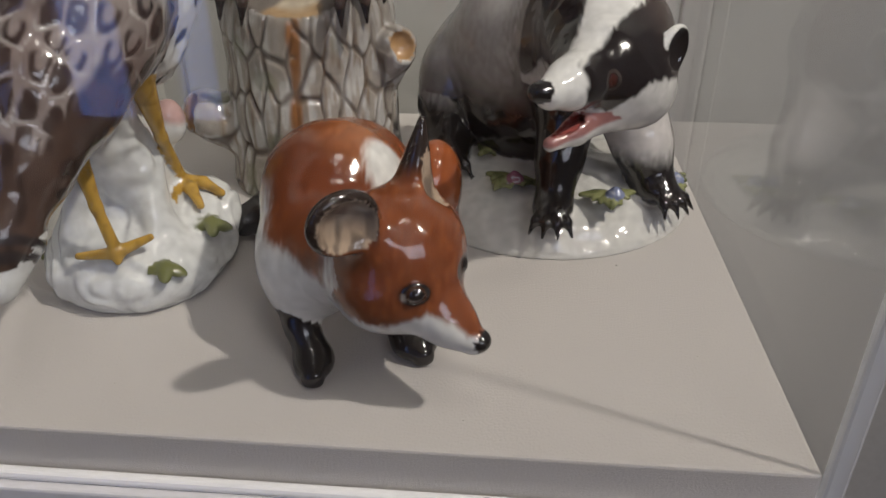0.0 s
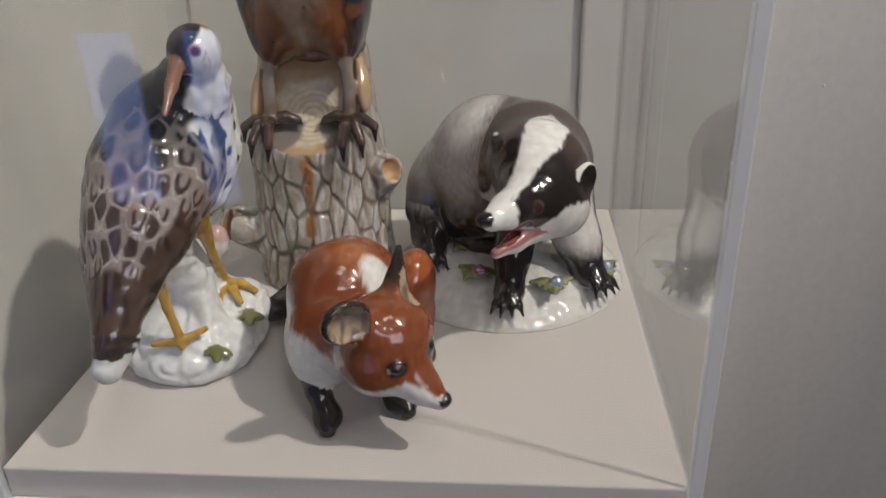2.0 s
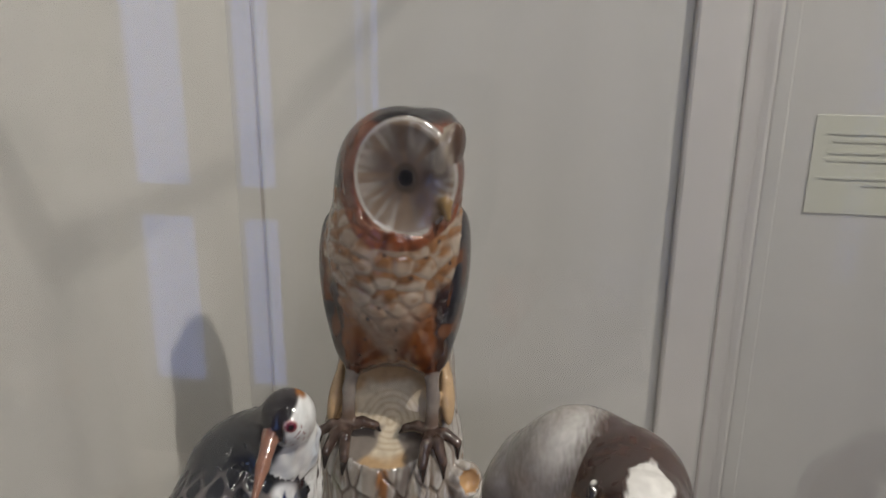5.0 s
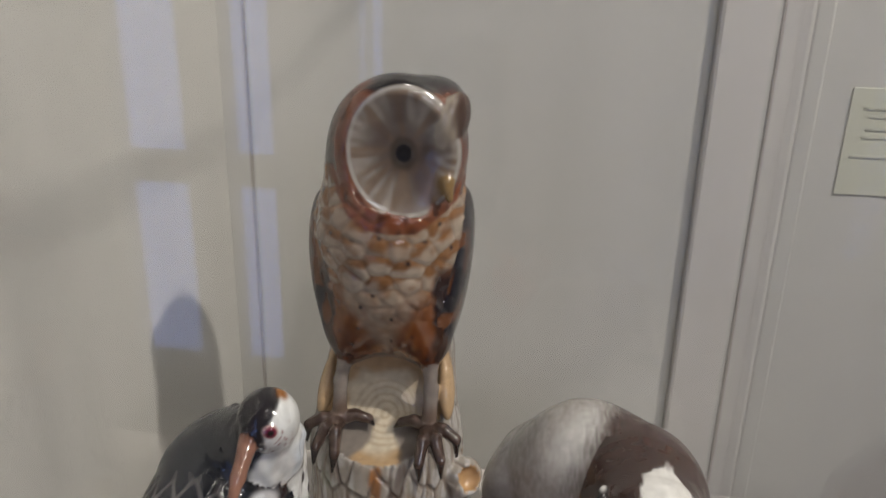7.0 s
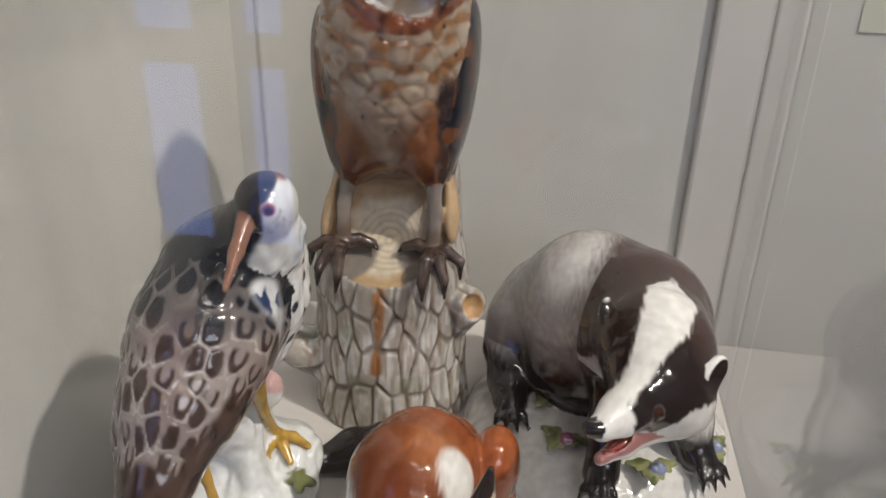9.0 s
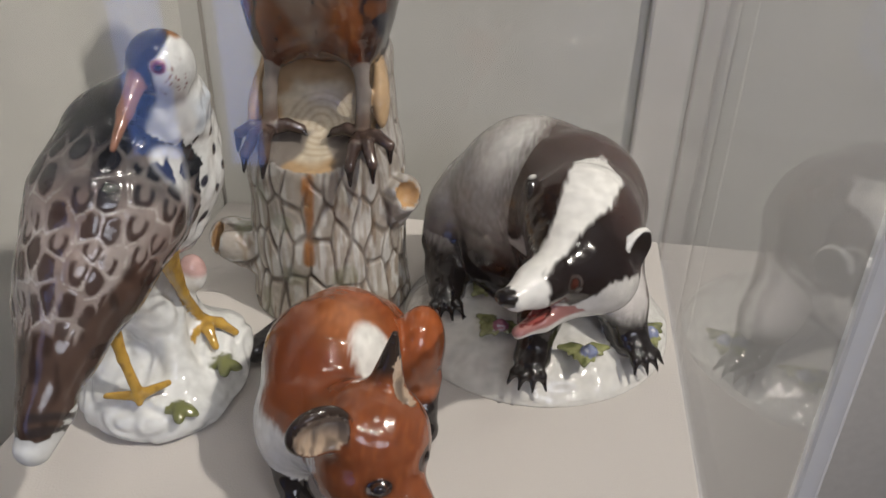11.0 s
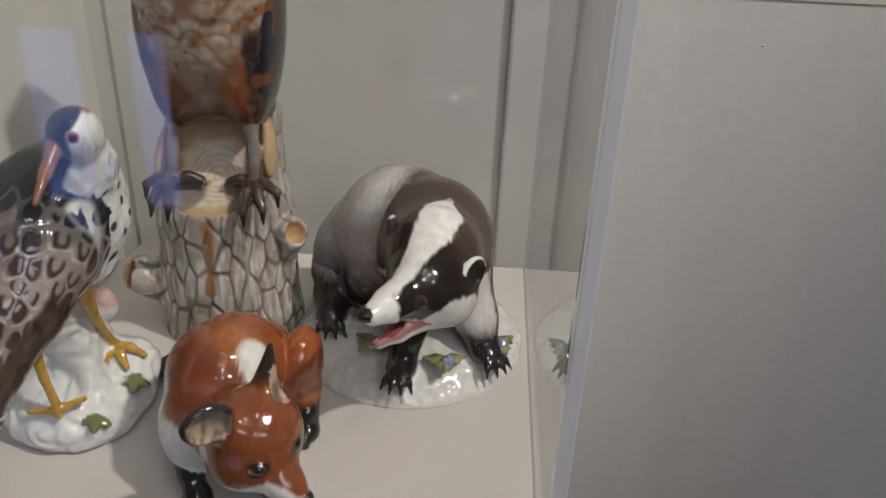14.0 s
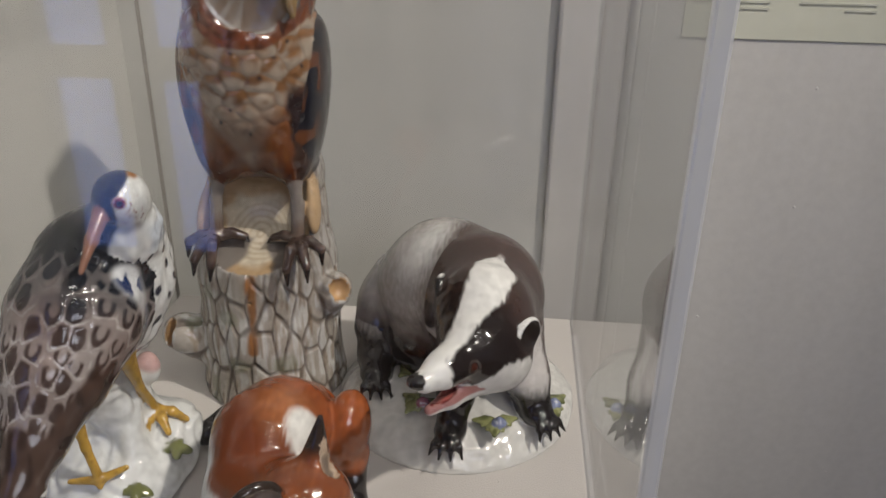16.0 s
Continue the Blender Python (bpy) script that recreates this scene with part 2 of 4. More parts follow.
# ---- paint blemishes ----
bm = bmesh.new()
for x, z in ((0.499, 1.117), (0.496, 1.242), (0.604, 0.776), (0.42, 0.98), (0.70, 1.05)):
    bmesh.ops.create_uvsphere(bm, u_segments=8, v_segments=5, radius=0.0016, matrix=Matrix.LocRotScale((x, BACK, z), None, (1, 0.5, 0.9)))
tagged(mesh_ob("paint_blemish", bm, WALL_TRIM, True), "small raised paint blemishes on the gallery wall", "blemish", kind="stuff")
bm = bmesh.new()
for x, y, r in ((0.091, 0.459, 0.0011), (0.205, 0.543, 0.0007), (0.236, 0.455, 0.0005), (0.120, 0.398, 0.0006), (-0.05, 0.41, 0.0006)):
    bmesh.ops.create_uvsphere(bm, u_segments=7, v_segments=5, radius=r, matrix=Matrix.LocRotScale((x, y, Z1 + 0.0002), None, (1.2, 0.8, 0.5)))
tagged(mesh_ob("dust", bm, INK, True), "tiny dark specks of dust on the riser board", "dust", kind="stuff")

# ---- window behind the viewer ----
WY = -0.70
window = tagged(new("window_1"), "tall narrow daylit window with a painted frame", "window", kind="structure")
window.location = (-0.5, WY, 0)
bpy.context.view_layer.update()
for x0, x1 in ((-0.69, -0.667), (-0.553, -0.458), (-0.385, -0.365)):
    part("window_frame", box_bm((x0, WY - 0.04, 0), (x1, WY, 2.2), 0.002), FRAME, window)
for x0, x1 in ((-0.667, -0.553), (-0.458, -0.385)):
    for z0, z1 in ((0.74, 1.09), (1.15, 2.2)):
        part("pane", box_bm((x0, WY - 0.03, z0), (x1, WY - 0.02, z1)), GLOW, window)
    part("window_panel", box_bm((x0, WY - 0.035, 0), (x1, WY - 0.01, 0.74), 0.002), FRAME, window)
    part("window_bar", box_bm((x0, WY - 0.035, 1.09), (x1, WY - 0.005, 1.15), 0.002), FRAME, window)


# ---- modelling clay: blended solids on a fine grid ----
def turn(rot):
    if isinstance(rot, np.ndarray):
        return rot
    return np.array(Euler([radians(a) for a in rot]).to_matrix())


class Clay:
    def __init__(self, lo, hi, h):
        self.lo, self.h = np.array(lo, float), h
        self.ax = [np.arange(a, b + h, h, dtype=np.float32) for a, b in zip(lo, hi)]
        self.d = np.full([len(a) for a in self.ax], 0.03, np.float32)
        self.tag = np.zeros(self.d.shape, np.uint8)

    def put(self, fn, lo, hi, k, tag, cut=False):
        pad = k + 3 * self.h
        sl, co = [], []
        for i in range(3):
            a = max(0, int((lo[i] - pad - self.lo[i]) / self.h))
            b = min(len(self.ax[i]), int((hi[i] + pad - self.lo[i]) / self.h) + 2)
            if b <= a:
                return
            sl.append(slice(a, b))
            shape = [1, 1, 1]
            shape[i] = b - a
            co.append(self.ax[i][a:b].reshape(shape))
        sl = tuple(sl)
        d = fn(*co).astype(np.float32)
        old = self.d[sl]
        if cut:
            w = np.clip(0.5 - 0.5 * (old + d) / k, 0, 1)
            out = old * (1 - w) - d * w + k * w * (1 - w)
            self.tag[sl] = np.where(-d > old, tag, self.tag[sl])
        else:
            w = np.clip(0.5 + 0.5 * (old - d) / k, 0, 1)
            out = old * (1 - w) + d * w - k * w * (1 - w)
            self.tag[sl] = np.where(d < old, tag, self.tag[sl])
        self.d[sl] = out

    def egg(self, c, r, rot=(0, 0, 0), k=0.008, tag=0, cut=False):
        m, r = turn(rot), np.array(r, float)
        big = np.sqrt(((m * r) ** 2).sum(1))

        def fn(x, y, z):
            p = [x - c[0], y - c[1], z - c[2]]
            q = [p[0] * m[0, i] + p[1] * m[1, i] + p[2] * m[2, i] for i in range(3)]
            k0 = np.sqrt(sum((q[i] / r[i]) ** 2 for i in range(3)))
            k1 = np.sqrt(sum((q[i] / r[i] ** 2) ** 2 for i in range(3))) + 1e-6
            return k0 * (k0 - 1) / k1
        self.put(fn, np.array(c) - big, np.array(c) + big, k, tag, cut)

    def limb(self, a, b, ra, rb, k=0.006, tag=0, cut=False):
        a, b = np.array(a, float), np.array(b, float)
        ab = b - a
        ll = float(ab @ ab) + 1e-12

        def fn(x, y, z):
            px, py, pz = x - a[0], y - a[1], z - a[2]
            t = np.clip((px * ab[0] + py * ab[1] + pz * ab[2]) / ll, 0, 1)
            return np.sqrt((px - t * ab[0]) ** 2 + (py - t * ab[1]) ** 2 + (pz - t * ab[2]) ** 2) - (ra + t * (rb - ra))
        r = max(ra, rb)
        self.put(fn, np.minimum(a, b) - r, np.maximum(a, b) + r, k, tag, cut)

    def chain(self, pts, k=0.006, tag=0):
        for p, q in zip(pts, pts[1:]):
            self.limb(p[:3], q[:3], p[3], q[3], k, tag)

    def flat(self, z):
        """Cut everything below the height z."""
        self.d = np.maximum(self.d, (z - self.ax[2]).reshape(1, 1, -1).astype(np.float32))

    def skin(self):
        d, h = self.d, self.h
        ins = d < 0
        n = [s - 1 for s in d.shape]
        cnt = np.zeros(n, np.uint8)
        corner = [(i, j, k) for i in (0, 1) for j in (0, 1) for k in (0, 1)]
        for i, j, k in corner:
            cnt += ins[i:n[0] + i, j:n[1] + j, k:n[2] + k]
        cells = np.argwhere((cnt > 0) & (cnt < 8))
        idx = np.full(n, -1, np.int32)
        idx[tuple(cells.T)] = np.arange(len(cells))
        val = {c: d[cells[:, 0] + c[0], cells[:, 1] + c[1], cells[:, 2] + c[2]] for c in corner}
        acc, num = np.zeros((len(cells), 3)), np.zeros(len(cells))
        for c in corner:
            for a in range(3):
                if c[a]:
                    continue
                e = list(c)
                e[a] = 1
                v0, v1 = val[c], val[tuple(e)]
                hit = (v0 < 0) != (v1 < 0)
                t = np.where(hit, v0 / np.where(hit, v0 - v1, 1), 0)
                pos = np.tile(np.array(c, float), (len(cells), 1))
                pos[:, a] += t
                acc += pos * hit[:, None]
                num += hit
        verts = self.lo + (cells + acc / num[:, None]) * h
        faces = []
        for a in range(3):
            b, c = (a + 1) % 3, (a + 2) % 3
            s0, s1 = [slice(None)] * 3, [slice(None)] * 3
            s0[a], s1[a] = slice(0, -1), slice(1, None)
            i0, i1 = ins[tuple(s0)], ins[tuple(s1)]
            e = np.argwhere(i0 != i1)
            e = e[(e[:, b] > 0) & (e[:, c] > 0) & (e[:, b] < n[b]) & (e[:, c] < n[c])]
            flip = ~i0[tuple(e.T)]
            q = []
            for db, dc in ((-1, -1), (0, -1), (0, 0), (-1, 0)):
                f = e.copy()
                f[:, b] += db
                f[:, c] += dc
                q.append(idx[tuple(f.T)])
            q = np.stack(q, 1)
            q[flip] = q[flip][:, ::-1]
            faces.append(q)
        faces = np.concatenate(faces)
        near = np.clip(np.rint((verts - self.lo) / h).astype(int), 0, np.array(d.shape) - 1)
        return verts, faces, self.tag[tuple(near.T)]


def normals(v, f):
    a = np.cross(v[f[:, 2]] - v[f[:, 0]], v[f[:, 3]] - v[f[:, 1]])
    nn = np.zeros_like(v)
    for i in range(4):
        for j in range(3):
            nn[:, j] += np.bincount(f[:, i], a[:, j], len(v))
    return nn / (np.linalg.norm(nn, axis=1, keepdims=True) + 1e-12)


def figure(name, v, f, colour, at, label, category):
    me = bpy.data.meshes.new(name)
    v = v - np.array(at)
    me.vertices.add(len(v))
    me.vertices.foreach_set("co", v.astype(np.float32).ravel())
    me.loops.add(len(f) * 4)
    me.loops.foreach_set("vertex_index", f.astype(np.int32).ravel())
    me.polygons.add(len(f))
    me.polygons.foreach_set("loop_start", np.arange(len(f), dtype=np.int32) * 4)
    me.polygons.foreach_set("use_smooth", np.ones(len(f), bool))
    me.update(calc_edges=True)
    c = me.color_attributes.new("pigment", "FLOAT_COLOR", "POINT")
    c.data.foreach_set("color", np.concatenate([colour, np.ones((len(v), 1))], 1).astype(np.float32).ravel())
    me.materials.append(GLAZE)
    ob = tagged(new(name, me), label, category)
    ob.location = (at[0], at[1], at[2] + 1.0)
    return ob


# ---- brushwork ----
def lattice(i, j, k):
    x = (i * 73856093) ^ (j * 19349663) ^ (k * 83492791)
    x = (x ^ (x >> 13)) * 1274126177
    return ((x ^ (x >> 16)) & 0xFFFF) / 65535.0


def grain(p, s):
    """Smooth random values in 0..1; s: size of a blot, one number or three."""
    q = p / np.array(s) + 100.0
    i = np.floor(q).astype(np.int64)
    t = q - i
    t = t * t * (3 - 2 * t)
    out = 0
    for a in (0, 1):
        for b in (0, 1):
            for c in (0, 1):
                w = np.abs(1 - a - t[:, 0]) * np.abs(1 - b - t[:, 1]) * np.abs(1 - c - t[:, 2])
                out = out + w * lattice(i[:, 0] + a, i[:, 1] + b, i[:, 2] + c)
    return out


def step(a, b, x):
    t = np.clip((x - a) / (b - a), 0, 1)
    return t * t * (3 - 2 * t)


def lay(base, colour, mask):
    return base + (np.array(colour) - base) * np.clip(mask, 0, 1)[:, None]


def spot(p, c, r, soft=0.25):
    r = np.array(r) * np.ones(3)
    e = np.sqrt((((p - np.array(c)) / r) ** 2).sum(1))
    return 1 - step(1 - soft, 1 + soft, e)


def seam(p, a, b, r, soft=0.3):
    a, b = np.array(a), np.array(b)
    ab = b - a
    t = np.clip(((p - a) @ ab) / (ab @ ab), 0, 1)
    e = np.linalg.norm(p - a - t[:, None] * ab, axis=1) / r
    return 1 - step(1 - soft, 1 + soft, e)


def feathers(u, w, du, dw):
    """A staggered lattice of feathers: place along (0 at the root, 1 at the tip), across (-1..1), random."""
    row = np.floor(u / du)
    fu = u / du - row
    cw = w / dw + 0.5 * (row % 2)
    col = np.floor(cw)
    fw = (cw - col) * 2 - 1
    return fu, fw, lattice(row.astype(np.int64) + 50, col.astype(np.int64) + 50, 7 * np.ones(len(u), np.int64))


WHITE, BLACK = (0.72, 0.71, 0.68), (0.012, 0.010, 0.010)

# ---- fox ----
def fox():
    c = Clay((-0.06, 0.36, -0.002), (0.15, 0.60, 0.14), 0.0011)
    c.chain([(0.044, 0.458, 0.058, 0.029), (0.048, 0.482, 0.072, 0.0350), (0.051, 0.506, 0.065, 0.0340), (0.057, 0.532, 0.050, 0.031)], 0.010, 1)
    c.egg((0.041, 0.450, 0.047), (0.025, 0.024, 0.027), k=0.010, tag=1)
    c.egg((0.093, 0.524, 0.054), (0.0175, 0.024, 0.031), (0, 8, 0), 0.004, 1)
    c.limb((0.062, 0.440, 0.062), (0.084, 0.426, 0.068), 0.026, 0.026, 0.010, 1)
    # legs
    c.chain([(0.030, 0.445, 0.044, 0.0105), (0.037, 0.437, 0.022, 0.0080), (0.043, 0.430, 0.010, 0.0088)], 0.005, 2)
    c.egg((0.045, 0.426, 0.007), (0.0100, 0.012, 0.0080), k=0.004, tag=2)
    c.chain([(0.066, 0.462, 0.045, 0.012), (0.082, 0.454, 0.018, 0.009), (0.090, 0.448, 0.009, 0.009)], 0.005, 2)
    c.egg((0.092, 0.446, 0.007), (0.012, 0.012, 0.008), k=0.004, tag=2)
    c.chain([(0.098, 0.520, 0.036, 0.012), (0.099, 0.510, 0.018, 0.009), (0.100, 0.506, 0.008, 0.009)], 0.005, 2)
    c.egg((0.100, 0.503, 0.007), (0.0105, 0.012, 0.008), k=0.004, tag=2)
    for px, py, a in ((0.046, 0.419, -80), (0.096, 0.440, -60), (0.100, 0.495, -85)):
        for o in (-1, 0, 1):
            q = radians(a + 32 * o)
            c.egg((px + 0.004 * math.cos(q), py + 0.004 * math.sin(q), 0.005), (0.0036, 0.0033, 0.005), k=0.0012, tag=2)
    # brush
    c.chain([(0.040, 0.565, 0.035, 0.014), (0.015, 0.575, 0.022, 0.015), (-0.012, 0.568, 0.017, 0.014), (-0.030, 0.556, 0.014, 0.010)], 0.008, 3)
    # head
    c.egg((0.090, 0.424, 0.074), (0.029, 0.029, 0.029), (0, 0, -35), 0.010, 4)
    c.egg((0.084, 0.413, 0.059), (0.021, 0.020, 0.018), k=0.010, tag=4)
    c.egg((0.100, 0.430, 0.060), (0.015, 0.016, 0.017), k=0.010, tag=4)
    c.chain([(0.098, 0.412, 0.061, 0.0185), (0.112, 0.405, 0.051, 0.0105), (0.1235, 0.3995, 0.0440, 0.0062)], 0.009, 4)
    c.egg((0.1265, 0.3985, 0.0450), (0.0050, 0.0055, 0.0044), k=0.002, tag=6)
    for e in ((0.0995, 0.3955, 0.0700), (0.1150, 0.418, 0.0710)):
        c.egg(e, (0.0050, 0.0050, 0.0042), k=0.0015, tag=4)
    # ears
    across = np.array((0.70, 0.62, -0.34))
    rise = np.array((-0.10, -0.24, 0.97))
    rise -= across * (across @ rise)
    across, rise = across / np.linalg.norm(across), rise / np.linalg.norm(rise)
    cup = np.stack([across, np.cross(rise, across), rise], 1)
    ear = np.array((0.0720, 0.3935, 0.1015))
    c.limb((0.080, 0.408, 0.088), ear + 0.004 * cup[:, 1], 0.011, 0.007, 0.006, 5)
    c.egg(ear, (0.0165, 0.0065, 0.0150), cup, 0.003, 5)
    c.egg(ear - 0.0062 * cup[:, 1], (0.0142, 0.0070, 0.0128), cup, 0.0012, 7, True)
    c.limb((0.094, 0.434, 0.096), (0.0985, 0.4375, 0.129), 0.0105, 0.0018, 0.005, 5)
    c.egg((0.1065, 0.4310, 0.108), (0.0075, 0.0065, 0.0170), (-6, 4, 40), 0.0015, 7, True)
    c.flat(0.0)
    v, f, tag = c.skin()
    nn = normals(v, f)
    hair = grain(v, (0.0012, 0.006, 0.006))
    patch = grain(v, 0.018)
    col = np.tile(np.array((0.200, 0.060, 0.023)), (len(v), 1))
    col = lay(col, (0.33, 0.088, 0.026), step(0.47, 0.53, v[:, 1]) * (0.6 + 0.4 * patch))
    stroke = grain(v, (0.0016, 0.010, 0.005))
    col = lay(col, (0.15, 0.034, 0.012), 0.30 * step(0.40, 0.75, stroke) * step(0.25, 0.7, patch))
    col = lay(col, (0.42, 0.13, 0.04), 0.25 * step(0.60, 0.85, grain(v, (0.0014, 0.008, 0.004))))
    col = lay(col, (0.16, 0.040, 0.016), 0.6 * spot(v, (0.050, 0.455, 0.090), (0.026, 0.022, 0.03), 0.6))
    flank = step(-0.60, -0.84, nn[:, 0] + 0.15 * (hair - 0.5)) * (tag == 1) * step(0.090, 0.074, v[:, 2])
    col = lay(col, WHITE, flank)
    chest = step(0.073, 0.066, v[:, 2] + 0.35 * np.maximum(v[:, 0] - 0.037, 0) + 0.004 * hair) * (v[:, 1] < 0.50) * ((tag == 1) | ((tag == 4) & (v[:, 0] < 0.074)))
    col = lay(col, WHITE, chest)
    col = lay(col, (0.40, 0.15, 0.055), spot(v, (0.068, 0.478, 0.105), (0.020, 0.020, 0.020), 0.6) * (tag == 1) * (0.4 + 0.5 * hair))
    col = lay(col, WHITE, spot(v + 0.004 * (hair - 0.5)[:, None], (0.087, 0.471, 0.091), (0.0215, 0.0185, 0.030), 0.18) * (tag == 1) * (nn[:, 0] > 0.05))
    col = lay(col, WHITE, (tag == 1) * step(0.070, 0.074, v[:, 0]) * step(0.072, 0.064, v[:, 2]) * step(0.510, 0.504, v[:, 1]) * step(0.086, 0.083, v[:, 0]))
    col = lay(col, WHITE, (tag == 1) * step(0.036, 0.026, v[:, 2]) * (v[:, 0] < 0.086))
    legs = (tag == 2) * np.where(v[:, 1] > 0.48, step(0.034, 0.026, v[:, 2]), step(0.046, 0.036, v[:, 2] + 0.004 * hair))
    col = lay(col, BLACK, legs)
    col = lay(col, WHITE, (tag == 2) * (1 - step(0.046, 0.036, v[:, 2])) * (v[:, 1] < 0.48))
    col = lay(col, BLACK, (tag == 3) * step(0.020, 0.0, v[:, 0]))
    col = lay(col, WHITE, (tag == 3) * step(-0.030, -0.036, v[:, 0]))
    face = (tag == 4) | (tag == 6)
    ridge = np.interp(v[:, 0], (0.062, 0.072, 0.087, 0.096, 0.106, 0.115, 0.124), (0.054, 0.055, 0.053, 0.0575, 0.0605, 0.0570, 0.0485))
    jaw = face * step(0.0015, -0.0025, v[:, 2] - ridge + 0.003 * (hair - 0.5)) * step(0.060, 0.070, v[:, 0])
    col = lay(col, WHITE, jaw)
    for e in ((0.1005, 0.3915, 0.0700), (0.1185, 0.4165, 0.0710)):
        col = lay(col, (0.10, 0.030, 0.012), spot(v, e, (0.0088, 0.0088, 0.0064), 0.3) * 0.7)
        col = lay(col, BLACK, spot(v, e, (0.0074, 0.0074, 0.0056), 0.10))
        col = lay(col, (0.34, 0.30, 0.26), spot(v, (e[0] - 0.0052, e[1], e[2] - 0.0012), (0.0016, 0.004, 0.0020), 0.3))
        col = lay(col, (0.060, 0.024, 0.012), spot(v, e, (0.0046, 0.0046, 0.0046), 0.12))
        col = lay(col, BLACK, spot(v, (e[0] + 0.0004, e[1], e[2] + 0.0004), 0.0034, 0.12))
    for i in range(4):
        col = lay(col, BLACK, 0.8 * seam(v, (0.106 + 0.0028 * i, 0.394, 0.043 - 0.001 * i), (0.109 + 0.0028 * i, 0.394, 0.0375), 0.0006))
    col = lay(col, BLACK, (tag == 6) * 1.0)
    col = lay(col, (0.03, 0.02, 0.016), (tag == 5) * np.where(v[:, 0] < 0.085, step(0.088, 0.096, v[:, 2]) * step(0.412, 0.402, v[:, 1]), step(0.104, 0.114, v[:, 2])))
    inner = (tag == 7)
    col = lay(col, (0.44, 0.33, 0.24), inner * 1.0)
    col = lay(col, (0.11, 0.085, 0.07), inner * step(0.45, 0.75, grain(v, (0.003, 0.003, 0.010))) * 0.8)
    col = lay(col, (0.16, 0.13, 0.115), inner * (v[:, 0] < 0.085) * step(0.096, 0.106, v[:, 2] + 0.5 * (v[:, 0] - 0.072)) * 0.8)
    figure("fox_figurine", v, f, col, (0.06, 0.48, 0.0), "glazed porcelain fox figurine, orange-brown with black legs", "figurine")


fox()


# ---- badger ----
def badger():
    c = Clay((0.045, 0.465, -0.002), (0.28, 0.78, 0.19), 0.0012)
    c.egg((0.163, 0.655, 0.0), (0.104, 0.109, 0.026), k=0.006, tag=1)
    c.egg((0.160, 0.652, 0.008), (0.094, 0.097, 0.030), k=0.012, tag=1)
    c.chain([(0.122, 0.690, 0.084, 0.044), (0.151, 0.664, 0.107, 0.052), (0.181, 0.634, 0.113, 0.0525)], 0.015, 2)
    c.egg((0.098, 0.680, 0.068), (0.029, 0.034, 0.042), k=0.005, tag=2)
    c.egg((0.150, 0.652, 0.062), (0.050, 0.046, 0.034), (0, 0, -40), 0.012, 2)
    c.limb((0.184, 0.610, 0.121), (0.187, 0.573, 0.131), 0.0445, 0.0365, 0.014, 2)
    c.chain([(0.210, 0.618, 0.085, 0.026), (0.222, 0.608, 0.055, 0.018), (0.230, 0.600, 0.036, 0.014)], 0.01, 3)
    c.chain([(0.172, 0.594, 0.080, 0.021), (0.168, 0.580, 0.054, 0.0135), (0.166, 0.570, 0.036, 0.0120)], 0.01, 3)
    c.chain([(0.093, 0.662, 0.055, 0.022), (0.094, 0.640, 0.045, 0.015), (0.096, 0.622, 0.040, 0.012)], 0.01, 3)
    for px, py, pz, a in ((0.234, 0.592, 0.030, -50), (0.165, 0.562, 0.029, -95), (0.097, 0.617, 0.040, -80)):
        c.egg((px, py, pz), (0.0125, 0.0125, 0.009), k=0.005, tag=3)
        for o in range(4):
            q = radians(a + 24 * (o - 1.5))
            u, w = math.cos(q), math.sin(q)
            c.limb((px + 0.007 * u, py + 0.007 * w, pz + 0.001), (px + 0.0155 * u, py + 0.0155 * w, pz - 0.004), 0.0044, 0.0037, 0.0015, 3)
            c.limb((px + 0.0165 * u, py + 0.0165 * w, pz - 0.003), (px + 0.0225 * u, py + 0.0225 * w, pz - 0.011), 0.0026, 0.0009, 0.0015, 3)
    # head
    c.egg((0.189, 0.550, 0.127), (0.032, 0.040, 0.0305), (12, 0, -20), 0.012, 4)
    c.egg((0.199, 0.540, 0.112), (0.024, 0.026, 0.021), k=0.012, tag=4)
    c.chain([(0.180, 0.525, 0.126, 0.0215), (0.165, 0.501, 0.1265, 0.0112), (0.154, 0.487, 0.1255, 0.0080)], 0.010, 4)
    c.chain([(0.187, 0.525, 0.107, 0.013), (0.169, 0.507, 0.0995, 0.0062), (0.1565, 0.4960, 0.0965, 0.0040)], 0.006, 5)
    c.limb((0.170, 0.505, 0.110), (0.146, 0.482, 0.1075), 0.0034, 0.0066, 0.002, 6, True)
    c.limb((0.172, 0.509, 0.1035), (0.156, 0.495, 0.1060), 0.0038, 0.0050, 0.001, 6, True)
    c.limb((0.172, 0.509, 0.1015), (0.161, 0.500, 0.0985), 0.0032, 0.0026, 0.001, 12)
    c.egg((0.1495, 0.4825, 0.1275), (0.0068, 0.0055, 0.0052), k=0.002, tag=7)
    c.egg((0.1855, 0.5085, 0.1270), (0.0055, 0.0055, 0.005), k=0.0015, tag=4)
    c.egg((0.2185, 0.5400, 0.1330), (0.0060, 0.0120, 0.0142), (0, 8, -42), 0.003, 8)
    c.egg((0.2225, 0.5365, 0.1338), (0.0062, 0.0098, 0.0120), (0, 8, -42), 0.0012, 9, True)
    c.egg((0.157, 0.576, 0.146), (0.005, 0.010, 0.012), (0, -15, -20), 0.003, 8)
